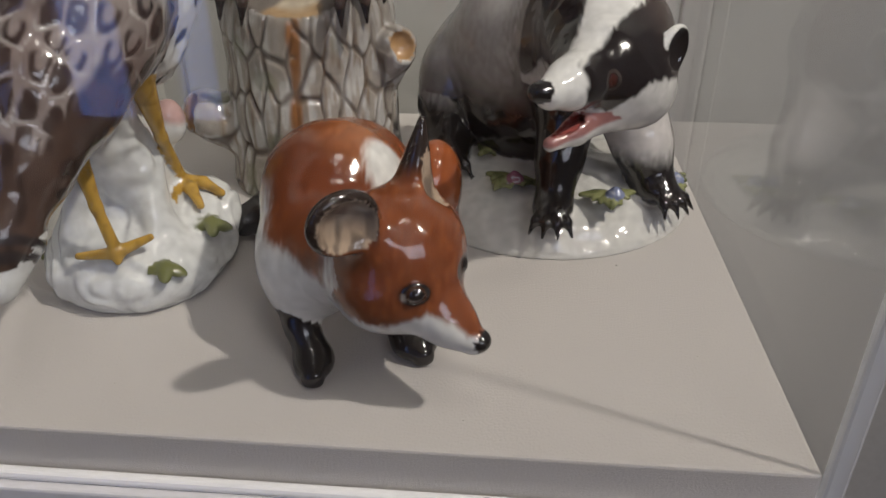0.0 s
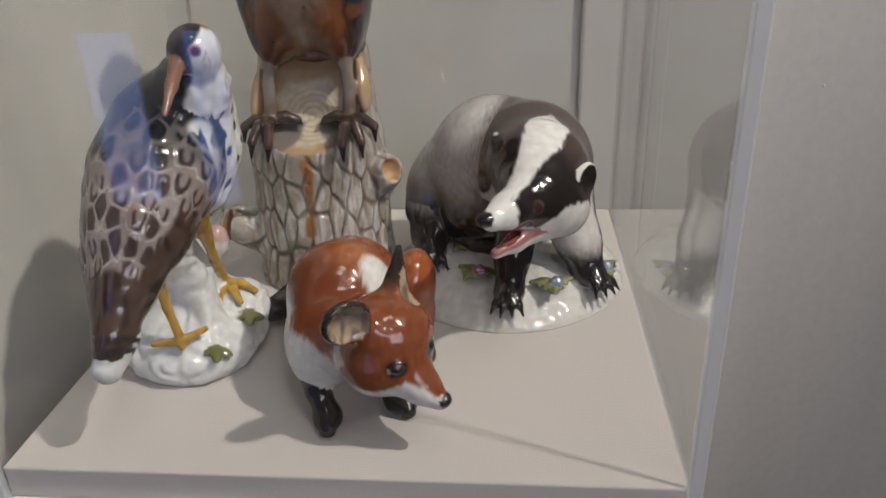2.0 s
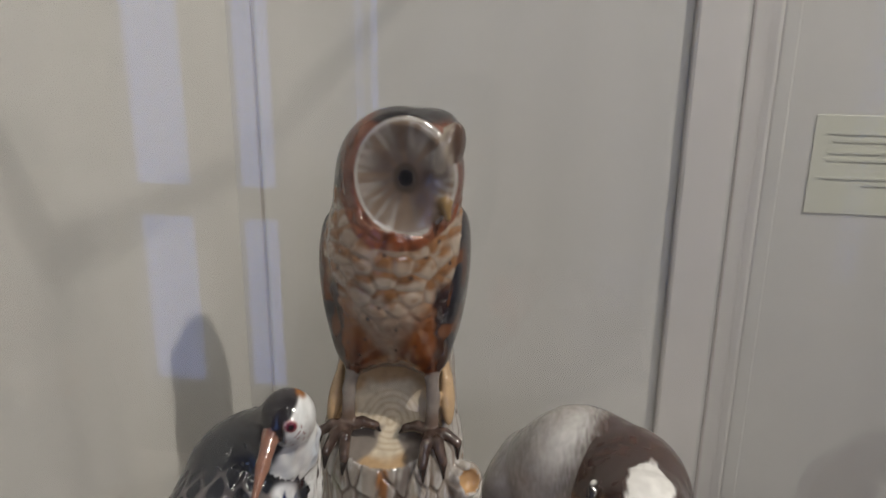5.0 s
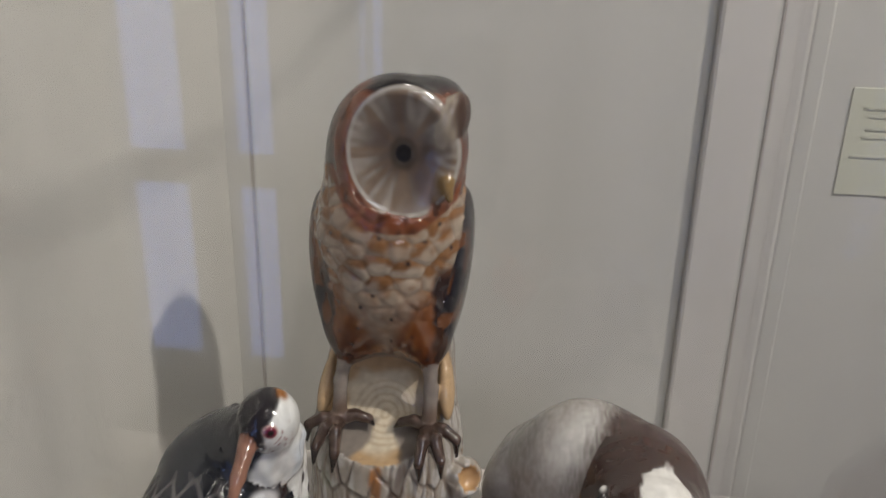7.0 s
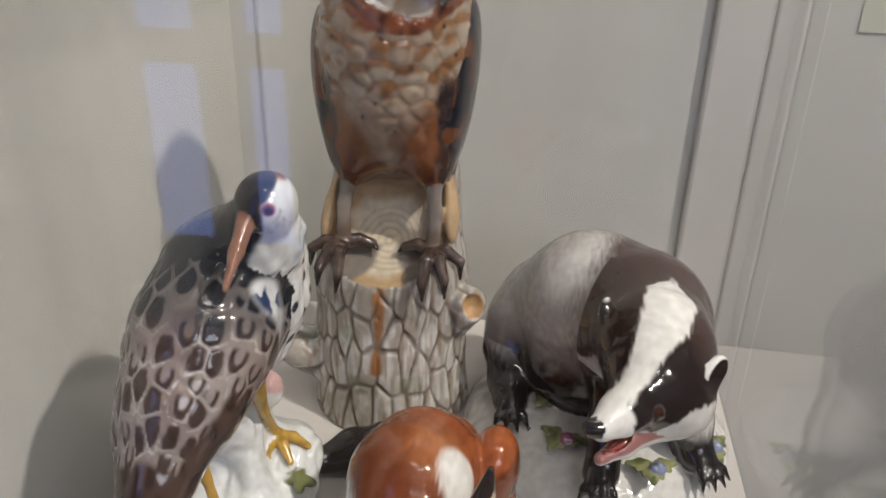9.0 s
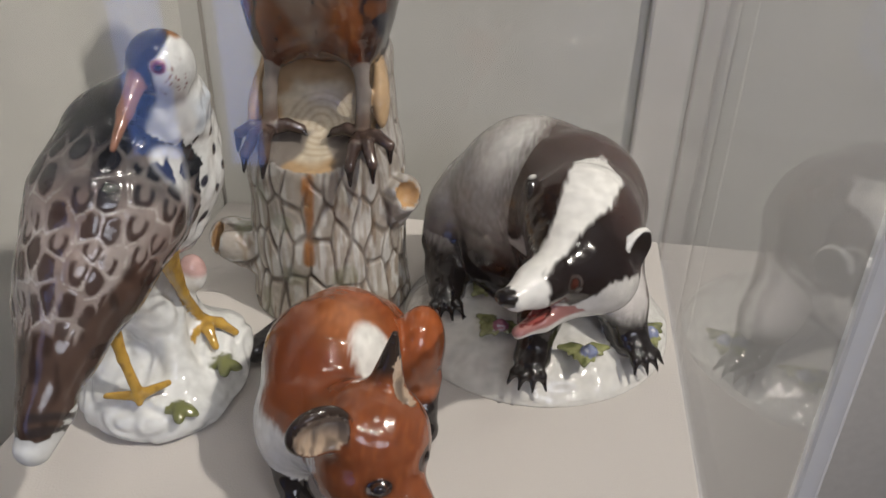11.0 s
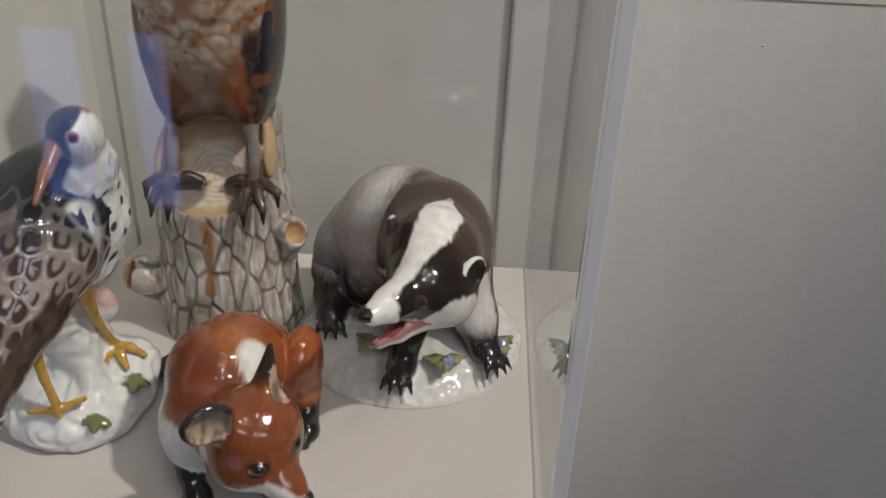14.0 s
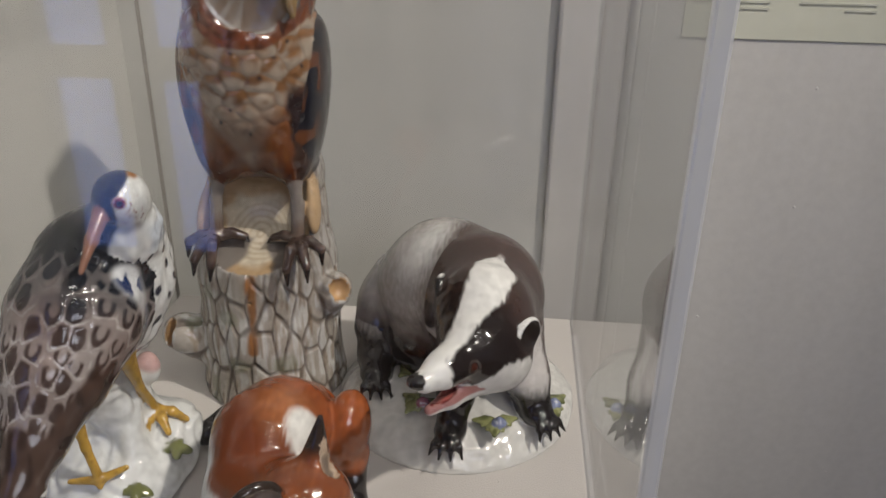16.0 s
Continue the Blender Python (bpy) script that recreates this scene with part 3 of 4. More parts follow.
    # modelled blossoms
    for bx, by, bz in ((0.200, 0.573, 0.034), (0.138, 0.592, 0.034), (0.128, 0.632, 0.040), (0.244, 0.612, 0.028)):
        for i in range(3):
            q = (1.3, 2.9, 4.9)[i] + bx * 9
            c.egg((bx + 0.0085 * math.cos(q), by + 0.008 * math.sin(q), bz), (0.0085, 0.0050, 0.0018), (0, 10, math.degrees(q)), 0.001, 10)
            for o, r in ((-0.55, 0.010), (0.0, 0.016), (0.55, 0.010)):
                c.egg((bx + r * math.cos(q + o), by + 0.95 * r * math.sin(q + o), bz - 0.001), (0.0036, 0.0024, 0.0016), (0, 14, math.degrees(q + o)), 0.001, 10)
        c.egg((bx + 0.003, by - 0.005, bz + 0.0022), (0.0058, 0.0056, 0.0036), k=0.001, tag=11)
        c.egg((bx + 0.003, by - 0.005, bz + 0.0052), (0.0030, 0.0030, 0.0022), k=0.0008, tag=11)
    c.flat(0.0)
    v, f, tag = c.skin()
    nn = normals(v, f)
    v = v + nn * ((tag == 1) * ((grain(v, 0.012) - 0.5) * 0.004 + (grain(v, 0.007) - 0.5) * 0.0008) * (v[:, 2] > 0.004))[:, None]
    hair = grain(v, (0.0014, 0.009, 0.004))
    x, y, z = v.T
    col = np.tile(np.array((0.60, 0.59, 0.56)), (len(v), 1))
    # head: a frame along the snout
    ax_ = np.array((0.149 - 0.190, 0.482 - 0.560, 0.0))
    ax_ /= np.linalg.norm(ax_)
    side = np.array((-ax_[1], ax_[0], 0))
    rel = v - np.array((0.149, 0.482, 0.125))
    along, across = -(rel @ ax_), rel @ side
    body = (tag == 2)
    grey = (0.30, 0.275, 0.26)
    col = lay(col, grey, body * (0.65 + 0.3 * hair))
    s = (x - 0.118) * 0.73 - (y - 0.692) * 0.68
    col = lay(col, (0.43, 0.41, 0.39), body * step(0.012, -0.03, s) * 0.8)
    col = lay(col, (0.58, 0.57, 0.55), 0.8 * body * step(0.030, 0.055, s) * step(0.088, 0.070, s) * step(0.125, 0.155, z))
    dark = (0.050, 0.027, 0.022)
    saddle = body * step(-0.020, 0.012, across + 0.037 + 0.19 * along + 0.010 * (hair - 0.5))
    saddle = saddle * step(0.070, 0.095, z + 0.006 * hair)
    col = lay(col, dark, np.maximum(saddle, body * step(0.0, 0.45, nn[:, 0] + 0.15 * (hair - 0.5)) * (x > 0.17)))
    col = lay(col, (0.085, 0.045, 0.034), saddle * 0.5 * step(0.5, 0.8, grain(v, (0.002, 0.010, 0.006))))
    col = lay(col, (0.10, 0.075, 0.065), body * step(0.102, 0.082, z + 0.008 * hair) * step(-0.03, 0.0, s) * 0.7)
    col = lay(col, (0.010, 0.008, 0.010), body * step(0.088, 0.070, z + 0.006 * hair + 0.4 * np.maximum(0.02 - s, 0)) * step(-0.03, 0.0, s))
    leg = (tag == 3)
    col = lay(col, (0.55, 0.52, 0.50), leg * step(0.045, 0.062, z + 0.005 * hair) * (x > 0.19))
    col = lay(col, dark, leg * (x > 0.19) * step(0.82, 0.96, nn[:, 0] + 0.1 * (hair - 0.5)))
    col = lay(col, BLACK, leg * step(0.062, 0.045, z + 0.005 * hair))
    col = lay(col, BLACK, leg * (x <= 0.19) * (x > 0.13))
    col = lay(col, grey, leg * (x <= 0.13))
    col = lay(col, BLACK, leg * step(0.076, 0.062, z + 0.006 * hair) * (x <= 0.13))
    head = ((tag == 4) | (body & (along < 0.135) & (np.abs(across) < 0.060) & (z > 0.096))) & (along > -0.02)
    hem = np.interp(along, (0.012, 0.018, 0.028, 0.040, 0.047, 0.055, 0.075, 0.10), (0.127, 0.121, 0.114, 0.110, 0.117, 0.123, 0.122, 0.10))
    right = np.interp(along, (0.0, 0.012, 0.036, 0.060, 0.082, 0.100, 0.110, 0.122), (0.006, 0.0105, 0.0125, 0.0135, 0.0175, 0.0135, 0.0100, -0.008))
    left = np.interp(along, (0.0, 0.015, 0.035, 0.053, 0.070, 0.086, 0.105, 0.118), (-0.010, -0.006, -0.002, -0.004, -0.009, -0.0145, -0.020, -0.014))
    fray = 0.0035 * (hair - 0.5)
    col = lay(col, WHITE, head * step(0.132, 0.118, along + 2 * fray))
    jowl = step(0.0015, -0.0015, z - hem + fray)
    mask = head * (1 - jowl) * np.maximum(step(-0.001, 0.002, across - right + fray) * step(0.016, 0.019, along), step(0.001, -0.002, across - left - fray) * step(0.026, 0.036, along + 4 * fray))
    col = lay(col, (0.014, 0.010, 0.010), mask)
    col = lay(col, dark, mask * step(0.062, 0.090, along + 3 * fray) * 0.85)
    col = lay(col, (0.42, 0.40, 0.38), head * jowl * step(0.030, 0.060, along) * 0.6)
    tear = ((tag == 4) | (tag == 5)) * (across > 0.006) * step(0.0040, 0.0024, np.abs(along - 0.0195 - 0.35 * (0.126 - z))) * step(0.104, 0.108, z) * step(0.130, 0.126, z)
    col = lay(col, BLACK, tear)
    col = lay(col, (0.62, 0.60, 0.57), (tag == 5) * 1.0)
    col = lay(col, (0.26, 0.040, 0.034), (tag == 5) * step(0.0965, 0.0985, z - 0.28 * (along - 0.02)) * 0.8)
    col = lay(col, (0.16, 0.022, 0.020), (tag == 6) * step(0.050, 0.036, along))
    col = lay(col, (0.30, 0.075, 0.065), (tag == 12) * 1.0)
    col = lay(col, BLACK, (tag == 7) * 1.0)
    eye = (0.1835, 0.5045, 0.1275)
    for r, k in ((0.0052, (0.10, 0.08, 0.07)), (0.0046, BLACK), (0.0036, (0.060, 0.016, 0.010)), (0.0022, BLACK)):
        col = lay(col, k, spot(v, eye, r, 0.15))
    col = lay(col, BLACK, (tag == 8) * 1.0)
    lobe = v - np.array((0.2185, 0.5400, 0.1330))
    rim = (tag == 8) * (x > 0.2) * step(0.84, 0.90, np.sqrt(((lobe @ np.array((0.67, 0.74, 0.0))) / 0.0120) ** 2 + (lobe[:, 2] / 0.0142) ** 2)) * (lobe @ np.array((0.74, -0.67, 0.0)) > -0.001)
    col = lay(col, WHITE, rim)
    col = lay(col, WHITE, (tag == 8) * (x < 0.2) * step(0.156, 0.158, z))
    col = lay(col, (0.02, 0.015, 0.014), (tag == 9) * 1.0)
    col = lay(col, (0.26, 0.27, 0.12), (tag == 10) * 1.0)
    col = lay(col, (0.07, 0.085, 0.03), (tag == 10) * step(0.5, 0.8, grain(v, 0.004)) * 0.8)
    col = lay(col, (0.19, 0.22, 0.34), (tag == 11) * (x > 0.18))
    col = lay(col, (0.24, 0.075, 0.12), (tag == 11) * (x <= 0.18))
    col = lay(col, (0.52, 0.54, 0.60), (tag == 11) * step(0.62, 0.75, grain(v, 0.0024)) * 0.8)
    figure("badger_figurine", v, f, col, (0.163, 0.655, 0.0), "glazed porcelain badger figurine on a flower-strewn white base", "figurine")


badger()


# ---- wading bird ----
def bird():
    c = Clay((-0.150, 0.372, -0.002), (0.010, 0.600, 0.27), 0.0011)
    # rock base
    c.egg((-0.080, 0.520, 0.014), (0.053, 0.058, 0.029), k=0.008, tag=1)
    c.egg((-0.074, 0.494, 0.016), (0.043, 0.030, 0.022), k=0.010, tag=1)
    c.egg((-0.058, 0.540, 0.028), (0.031, 0.030, 0.020), k=0.010, tag=1)
    c.egg((-0.080, 0.526, 0.060), (0.026, 0.026, 0.050), (12, 0, 0), 0.014, 1)
    c.limb((-0.082, 0.512, 0.080), (-0.075, 0.492, 0.125), 0.018, 0.016, 0.010, 1)
    c.limb((-0.098, 0.500, 0.070), (-0.106, 0.490, 0.020), 0.008, 0.010, 0.010, 1)
    c.limb((-0.066, 0.508, 0.070), (-0.050, 0.490, 0.016), 0.007, 0.010, 0.010, 1)
    c.egg((-0.057, 0.534, 0.088), (0.009, 0.009, 0.013), k=0.004, tag=2)
    # body, sloping from the shoulders down to a free tail
    c.chain([(-0.068, 0.507, 0.184, 0.036), (-0.069, 0.480, 0.160, 0.0385), (-0.072, 0.452, 0.134, 0.031), (-0.074, 0.424, 0.107, 0.0180), (-0.075, 0.403, 0.087, 0.0105), (-0.076, 0.395, 0.080, 0.009)], 0.012, 3)
    c.chain([(-0.053, 0.468, 0.165, 0.018), (-0.059, 0.447, 0.136, 0.0165), (-0.069, 0.420, 0.104, 0.010), (-0.075, 0.398, 0.083, 0.006)], 0.006, 3)
    c.chain([(-0.094, 0.470, 0.150, 0.018), (-0.090, 0.440, 0.120, 0.014), (-0.081, 0.408, 0.090, 0.008)], 0.008, 3)
    c.chain([(-0.074, 0.404, 0.082, 0.0125), (-0.078, 0.391, 0.068, 0.0095)], 0.004, 7)
    # breast, neck, head
    c.chain([(-0.060, 0.516, 0.140, 0.026), (-0.059, 0.521, 0.165, 0.032), (-0.058, 0.521, 0.188, 0.0315), (-0.043, 0.508, 0.211, 0.0215), (-0.033, 0.495, 0.232, 0.0155)], 0.012, 4)
    c.egg((-0.031, 0.490, 0.2400), (0.0160, 0.0175, 0.0158), k=0.006, tag=5)
    c.chain([(-0.036, 0.475, 0.235, 0.0052), (-0.036, 0.460, 0.224, 0.0036), (-0.036, 0.444, 0.211, 0.0016)], 0.003, 6)
    c.egg((-0.0245, 0.4765, 0.2420), (0.0040, 0.0036, 0.0040), k=0.0015, tag=5)
    # legs and toes
    c.chain([(-0.050, 0.494, 0.128, 0.0075), (-0.052, 0.510, 0.088, 0.0031), (-0.055, 0.532, 0.053, 0.0034)], 0.003, 8)
    for q in (-95, -45, 5):
        u, w = math.cos(radians(q)), math.sin(radians(q))
        c.chain([(-0.055, 0.532, 0.052, 0.0042), (-0.055 + 0.012 * u, 0.532 + 0.012 * w, 0.051, 0.0036), (-0.055 + 0.022 * u, 0.532 + 0.022 * w, 0.044, 0.0024)], 0.002, 8)
    c.chain([(-0.078, 0.470, 0.098, 0.0055), (-0.073, 0.468, 0.066, 0.0029), (-0.068, 0.468, 0.040, 0.0033)], 0.003, 8)
    for q, s, lift in ((-165, 1.0, 0.0), (-80, 0.3, -0.002), (35, 0.95, 0.008)):
        u, w = math.cos(radians(q)), math.sin(radians(q))
        c.chain([(-0.068, 0.468, 0.039, 0.0036), (-0.068 + 0.021 * s * u, 0.469 + 0.012 * s * w, 0.037 + lift, 0.0020)], 0.002, 8)
    for bx, by, bz in ((-0.047, 0.474, 0.026), (-0.033, 0.512, 0.034), (-0.120, 0.500, 0.018)):
        for i in range(4):
            c.egg((bx + 0.006 * math.cos(i * 1.7), by + 0.005 * math.sin(i * 1.7), bz + 0.001 * (i % 2)), (0.0072, 0.0040, 0.0030), (0, 25, math.degrees(i * 1.7)), 0.0015, 9)
    c.flat(0.0)
    v, f, tag = c.skin()
    nn = normals(v, f)
    x, y, z = v.T
    swirl = np.sin(230 * x + 60 * z + 5 * grain(v, 0.02) * 3)
    v = v + nn * ((tag == 1) * (z > 0.003) * (0.0008 * swirl + 0.0045 * (grain(v, 0.016) - 0.5) + 0.0010 * (grain(v, 0.007) - 0.5)))[:, None]
    col = np.tile(np.array((0.66, 0.67, 0.66)), (len(v), 1))
    col = lay(col, (0.52, 0.34, 0.32), (tag == 2) * step(0.088, 0.094, z + 0.4 * (x + 0.057)))
    # plumage: u runs from shoulder to tail, w round the body
    axis = np.array((-0.010, -0.116, -0.112))
    axis /= np.linalg.norm(axis)
    rel = v - np.array((-0.067, 0.512, 0.190))
    u = rel @ axis
    side = np.cross(axis, (0, -0.7, 0.7))
    side /= np.linalg.norm(side)
    up = np.cross(side, axis)
    w = np.arctan2(rel @ side, rel @ up) * 0.036
    body = (tag == 3)
    roots = np.array([((j + 0.9 * (lattice(i, j, 5) - 0.5)) * 0.0150 - 0.03, (i + 0.5 * (j % 2) + 0.7 * (lattice(i, j, 8) - 0.5)) * 0.0128 - 0.115) for i in range(18) for j in range(14)])
    reach = ((u[:, None] - roots[:, 0]) / 1.5) ** 2 + (w[:, None] - roots[:, 1]) ** 2
    cell = reach.argmin(1)
    reach.sort(axis=1)
    rimgap = np.sqrt(reach[:, 1]) - np.sqrt(reach[:, 0])
    rnd = lattice(cell + 3, cell * 7 + 1, 5 + 0 * cell)
    fu, fw = (u - roots[cell, 0]) / 0.0105, (w - roots[cell, 1]) / 0.0064
    # pale margin on every feather, taupe vane, bold dark horseshoe
    col = lay(col, (0.195, 0.142, 0.125), body * (0.75 + 0.25 * grain(v, 0.02)))
    margin = step(0.0020, 0.0008, rimgap + 0.002 * (grain(v, 0.005) - 0.5)) * step(-0.6, 0.1, fu)
    col = lay(col, (0.50, 0.47, 0.44), body * margin * step(0.1, 0.6, fu) * (0.25 + 0.6 * grain(v, 0.008)))
    arch = np.sqrt((fw / 0.80) ** 2 + (fu / 0.95) ** 2)
    shoe = step(0.98, 0.84, arch) * np.maximum(step(0.36, 0.52, arch) * step(-0.45, -0.15, fu), (rnd < 0.62) * step(0.62, 0.50, np.abs(fw)) * step(-0.9, -0.6, fu))
    shoe = shoe * step(0.0008, 0.0018, rimgap)
    col = lay(col, (0.038, 0.021, 0.017), body * shoe * (0.8 + 0.2 * grain(v, 0.004)))
    # dark slaty mantle
    mantle = body * step(0.062, 0.036, u + 0.012 * (grain(v, 0.010) - 0.5) + 0.5 * np.maximum(-0.02 - w, 0))
    col = lay(col, (0.050, 0.050, 0.055), mantle * (0.55 + 0.35 * grain(v, 0.008)))
    col = lay(col, (0.012, 0.014, 0.020), mantle * shoe)
    col = lay(col, (0.018, 0.020, 0.024), body * step(0.022, 0.010, u))
    # long dark flight feathers with pale rims
    flight = np.maximum(step(0.116, 0.124, u + 0.010 * (grain(v, 0.008) - 0.5)), step(-0.030, -0.036, w + 0.25 * (0.10 - u)) * step(0.070, 0.080, u))
    col = lay(col, (0.075, 0.048, 0.038), body * flight)
    col = lay(col, (0.030, 0.019, 0.016), body * flight * step(0.5, 0.7, grain(v, (0.0028, 0.012, 0.012))) * 0.8)
    v = v + nn * (body * 0.0005 * step(0.0, 0.004, rimgap) * (1 - flight))[:, None]
    # breast
    breast = (tag == 4)
    around = np.arctan2(x + 0.064 - 0.7 * (z - 0.185), -(y - 0.527)) * 0.033
    du, dw, dr = feathers(z + 0.008 * (grain(v, 0.012) - 0.5), around + 0.006 * (grain(v, 0.014) - 0.5), 0.0125, 0.0105)
    dots = step(1.2, 0.85, np.sqrt(((du - 0.5) / 0.28) ** 2 + (dw / 0.31) ** 2)) * (dr > 0.34) * step(0.208, 0.198, z)
    col = lay(col, (0.03, 0.03, 0.045), breast * dots)
    near = np.maximum(seam(v, (-0.036, 0.487, 0.186), (-0.040, 0.492, 0.150), 0.010), seam(v, (-0.040, 0.490, 0.150), (-0.050, 0.482, 0.116), 0.010))
    blot = step(0.48, 0.55, grain(v + 0.003 * (grain(v, 0.004) - 0.5)[:, None], (0.0052, 0.0052, 0.0105)))
    col = lay(col, (0.64, 0.65, 0.66), (body | breast) * near)
    col = lay(col, (0.015, 0.030, 0.10), (body | breast) * near * blot)
    # Pale blue neck wash: the window's reflection put into the pigment.
    col = lay(col, (0.36, 0.45, 0.60), breast * step(0.195, 0.205, z) * step(0.226, 0.215, z) * step(0.45, 0.65, grain(v, 0.014)) * 0.45)
    nape = (x + 0.046 - 0.45 * (z - 0.205)) * 0.906 + (y - 0.509) * 0.42
    col = lay(col, (0.020, 0.021, 0.026), breast * step(-0.004, -0.008, nape + 0.004 * (grain(v, 0.006) - 0.5)) * step(0.178, 0.186, z))
    v = v + nn * (breast * 0.0026 * (grain(v, (0.005, 0.005, 0.008)) - 0.5))[:, None]
    # head
    head = (tag == 5) | (breast & (z > 0.230))
    rr = (x + 0.031) * 0.906 + (y - 0.490) * 0.42
    brow = rr - (-0.0030 + 0.85 * np.clip(z - 0.2425, 0, 0.02))
    cap = head * step(0.0012, -0.0012, brow) * step(0.225, 0.229, z)
    col = lay(col, (0.016, 0.014, 0.016), cap)
    col = lay(col, (0.30, 0.13, 0.045), (tag == 5) * step(0.2505, 0.2530, z) * step(-0.004, 0.000, brow) * step(0.486, 0.492, y))
    specks = head * (grain(v, 0.0014) > 0.74) * step(0.248, 0.239, z) * step(0.222, 0.227, z) * (rr < 0.012) * (1 - cap)
    col = lay(col, (0.20, 0.04, 0.04), specks * 0.85)
    col = lay(col, (0.23, 0.115, 0.08), (tag == 6) * 1.0)
    col = lay(col, (0.12, 0.055, 0.04), (tag == 6) * step(0.55, 0.75, grain(v, (0.003, 0.003, 0.008))) * 0.6)
    eye = (-0.0232, 0.4736, 0.2420)
    for r, k in ((0.0042, (0.50, 0.36, 0.34)), (0.0034, (0.14, 0.012, 0.030)), (0.0018, BLACK)):
        col = lay(col, k, spot(v, eye, r, 0.15))
    # tail end: two dark bands, then white
    tip = (tag == 7)
    col = lay(col, (0.66, 0.67, 0.66), tip * 1.0)
    ut = u + 0.10 * np.abs(w)
    for b in (0.1600, 0.1665):
        col = lay(col, (0.035, 0.028, 0.028), (tip | body) * step(0.0026, 0.0016, np.abs(ut - b + 0.003 * (grain(v, 0.005) - 0.5))) * (np.abs(rel @ side) > 0.003))
    col = lay(col, (0.48, 0.29, 0.055), (tag == 8) * 1.0)
    col = lay(col, (0.26, 0.15, 0.03), (tag == 8) * step(0.55, 0.75, grain(v, (0.003, 0.003, 0.004))) * 0.6)
    col = lay(col, (0.15, 0.16, 0.06), (tag == 9) * step(0.25, 0.5, grain(v, 0.007)))
    figure("bird_figurine", v, f, col, (-0.080, 0.52, 0.0), "glazed porcelain wading bird figurine on a white rock base", "figurine")


bird()


# ---- owl on a stump ----
def owl():
    c = Clay((-0.10, 0.56, -0.002), (0.085, 0.75, 0.415), 0.0013)
    c.chain([(-0.006, 0.668, 0.0, 0.064), (-0.007, 0.668, 0.06, 0.058), (-0.006, 0.668, 0.115, 0.057), (-0.003, 0.674, 0.190, 0.047)], 0.01, 1)
    c.egg((-0.006, 0.700, 0.190), (0.044, 0.030, 0.030), k=0.01, tag=1)
    # sloping sawn face
    c.egg((-0.003, 0.596, 0.196), (0.110, 0.068, 0.068), (0, 0, 0), 0.003, 2, True)
    c.limb((-0.001, 0.590, 0.140), (-0.003, 0.606, 0.105), 0.012, 0.003, 0.004, 2, True)
    # side stubs
    c.limb((-0.050, 0.650, 0.040), (-0.078, 0.640, 0.054), 0.020, 0.017, 0.006, 1)
    c.egg((-0.084, 0.634, 0.056), (0.006, 0.010, 0.014), k=0.002, tag=3, cut=True)
    c.limb((0.040, 0.660, 0.080), (0.057, 0.648, 0.102), 0.017, 0.0145, 0.006, 1)
    c.egg((0.064, 0.640, 0.106), (0.009, 0.008, 0.0100), k=0.002, tag=3, cut=True)
    c.egg((0.043, 0.648, 0.178), (0.006, 0.010, 0.024), (-30, -8, 0), 0.004, 2)
    c.egg((-0.047, 0.648, 0.172), (0.006, 0.010, 0.024), (-30, 8, 0), 0.004, 2)
    # owl
    c.chain([(0.000, 0.658, 0.236, 0.038), (0.001, 0.652, 0.268, 0.0455), (0.001, 0.650, 0.302, 0.0475), (0.003, 0.650, 0.335, 0.0445)], 0.014, 4)
    c.egg((0.006, 0.650, 0.357), (0.0465, 0.046, 0.0455), k=0.012, tag=5)
    c.egg((-0.043, 0.662, 0.258), (0.0145, 0.034, 0.062), (0, -7, 0), 0.006, 6)
    c.egg((0.042, 0.662, 0.262), (0.0135, 0.034, 0.064), (0, 7, 0), 0.006, 6)
    c.limb((0.0, 0.690, 0.24), (0.0, 0.705, 0.17), 0.026, 0.016, 0.01, 6)
    c.egg((-0.024, 0.637, 0.222), (0.0155, 0.014, 0.026), (8, 6, 0), 0.014, 4)
    c.egg((0.027, 0.637, 0.224), (0.0145, 0.013, 0.026), (8, -4, 0), 0.016, 4)
    # face: two dished half discs and a ruff
    c.egg((0.012, 0.618, 0.357), (0.0405, 0.014, 0.0470), (6, 0, 6), 0.003, 7)
    c.egg((0.0145, 0.606, 0.358), (0.0360, 0.010, 0.0425), (6, 0, 6), 0.002, 8, True)
    c.egg((0.030, 0.645, 0.389), (0.019, 0.030, 0.013), (0, 4, 0), 0.006, 5)
    c.egg((0.0455, 0.624, 0.376), (0.0085, 0.015, 0.0205), (0, 14, -20), 0.003, 9)
    c.limb((0.0440, 0.615, 0.340), (0.0462, 0.612, 0.331), 0.0042, 0.0024, 0.006, 10)
    # legs and toes
    for lx, tx, out in ((-0.025, -0.034, -1), (0.031, 0.033, 1)):
        c.chain([(lx, 0.636, 0.222, 0.0070), (tx, 0.637, 0.182, 0.0046), (tx, 0.632, 0.156, 0.0058)], 0.004, 11)
        for du, dy, dz in ((-0.021 * out, 0.006, -0.001), (-0.003 * out, -0.024, -0.014), (0.012 * out, -0.020, -0.012), (0.021 * out, -0.006, -0.003)):
            knee = (tx + 0.55 * du, 0.630 + 0.6 * dy, 0.154 + 0.3 * dz + 0.002, 0.0048)
            tip = (tx + du, 0.630 + dy, 0.153 + dz, 0.0038)
            c.chain([(tx, 0.631, 0.153, 0.0056), knee, tip], 0.0010, 12)
            c.limb(tip[:3], (tip[0] - 0.006 * out * (dy > 0) + 0.001 * out, tip[1] - 0.003, tip[2] - 0.003 - 0.010 * (dy < 0)), 0.0034, 0.0010, 0.001, 13)
    c.flat(0.0)
    v, f, tag = c.skin()
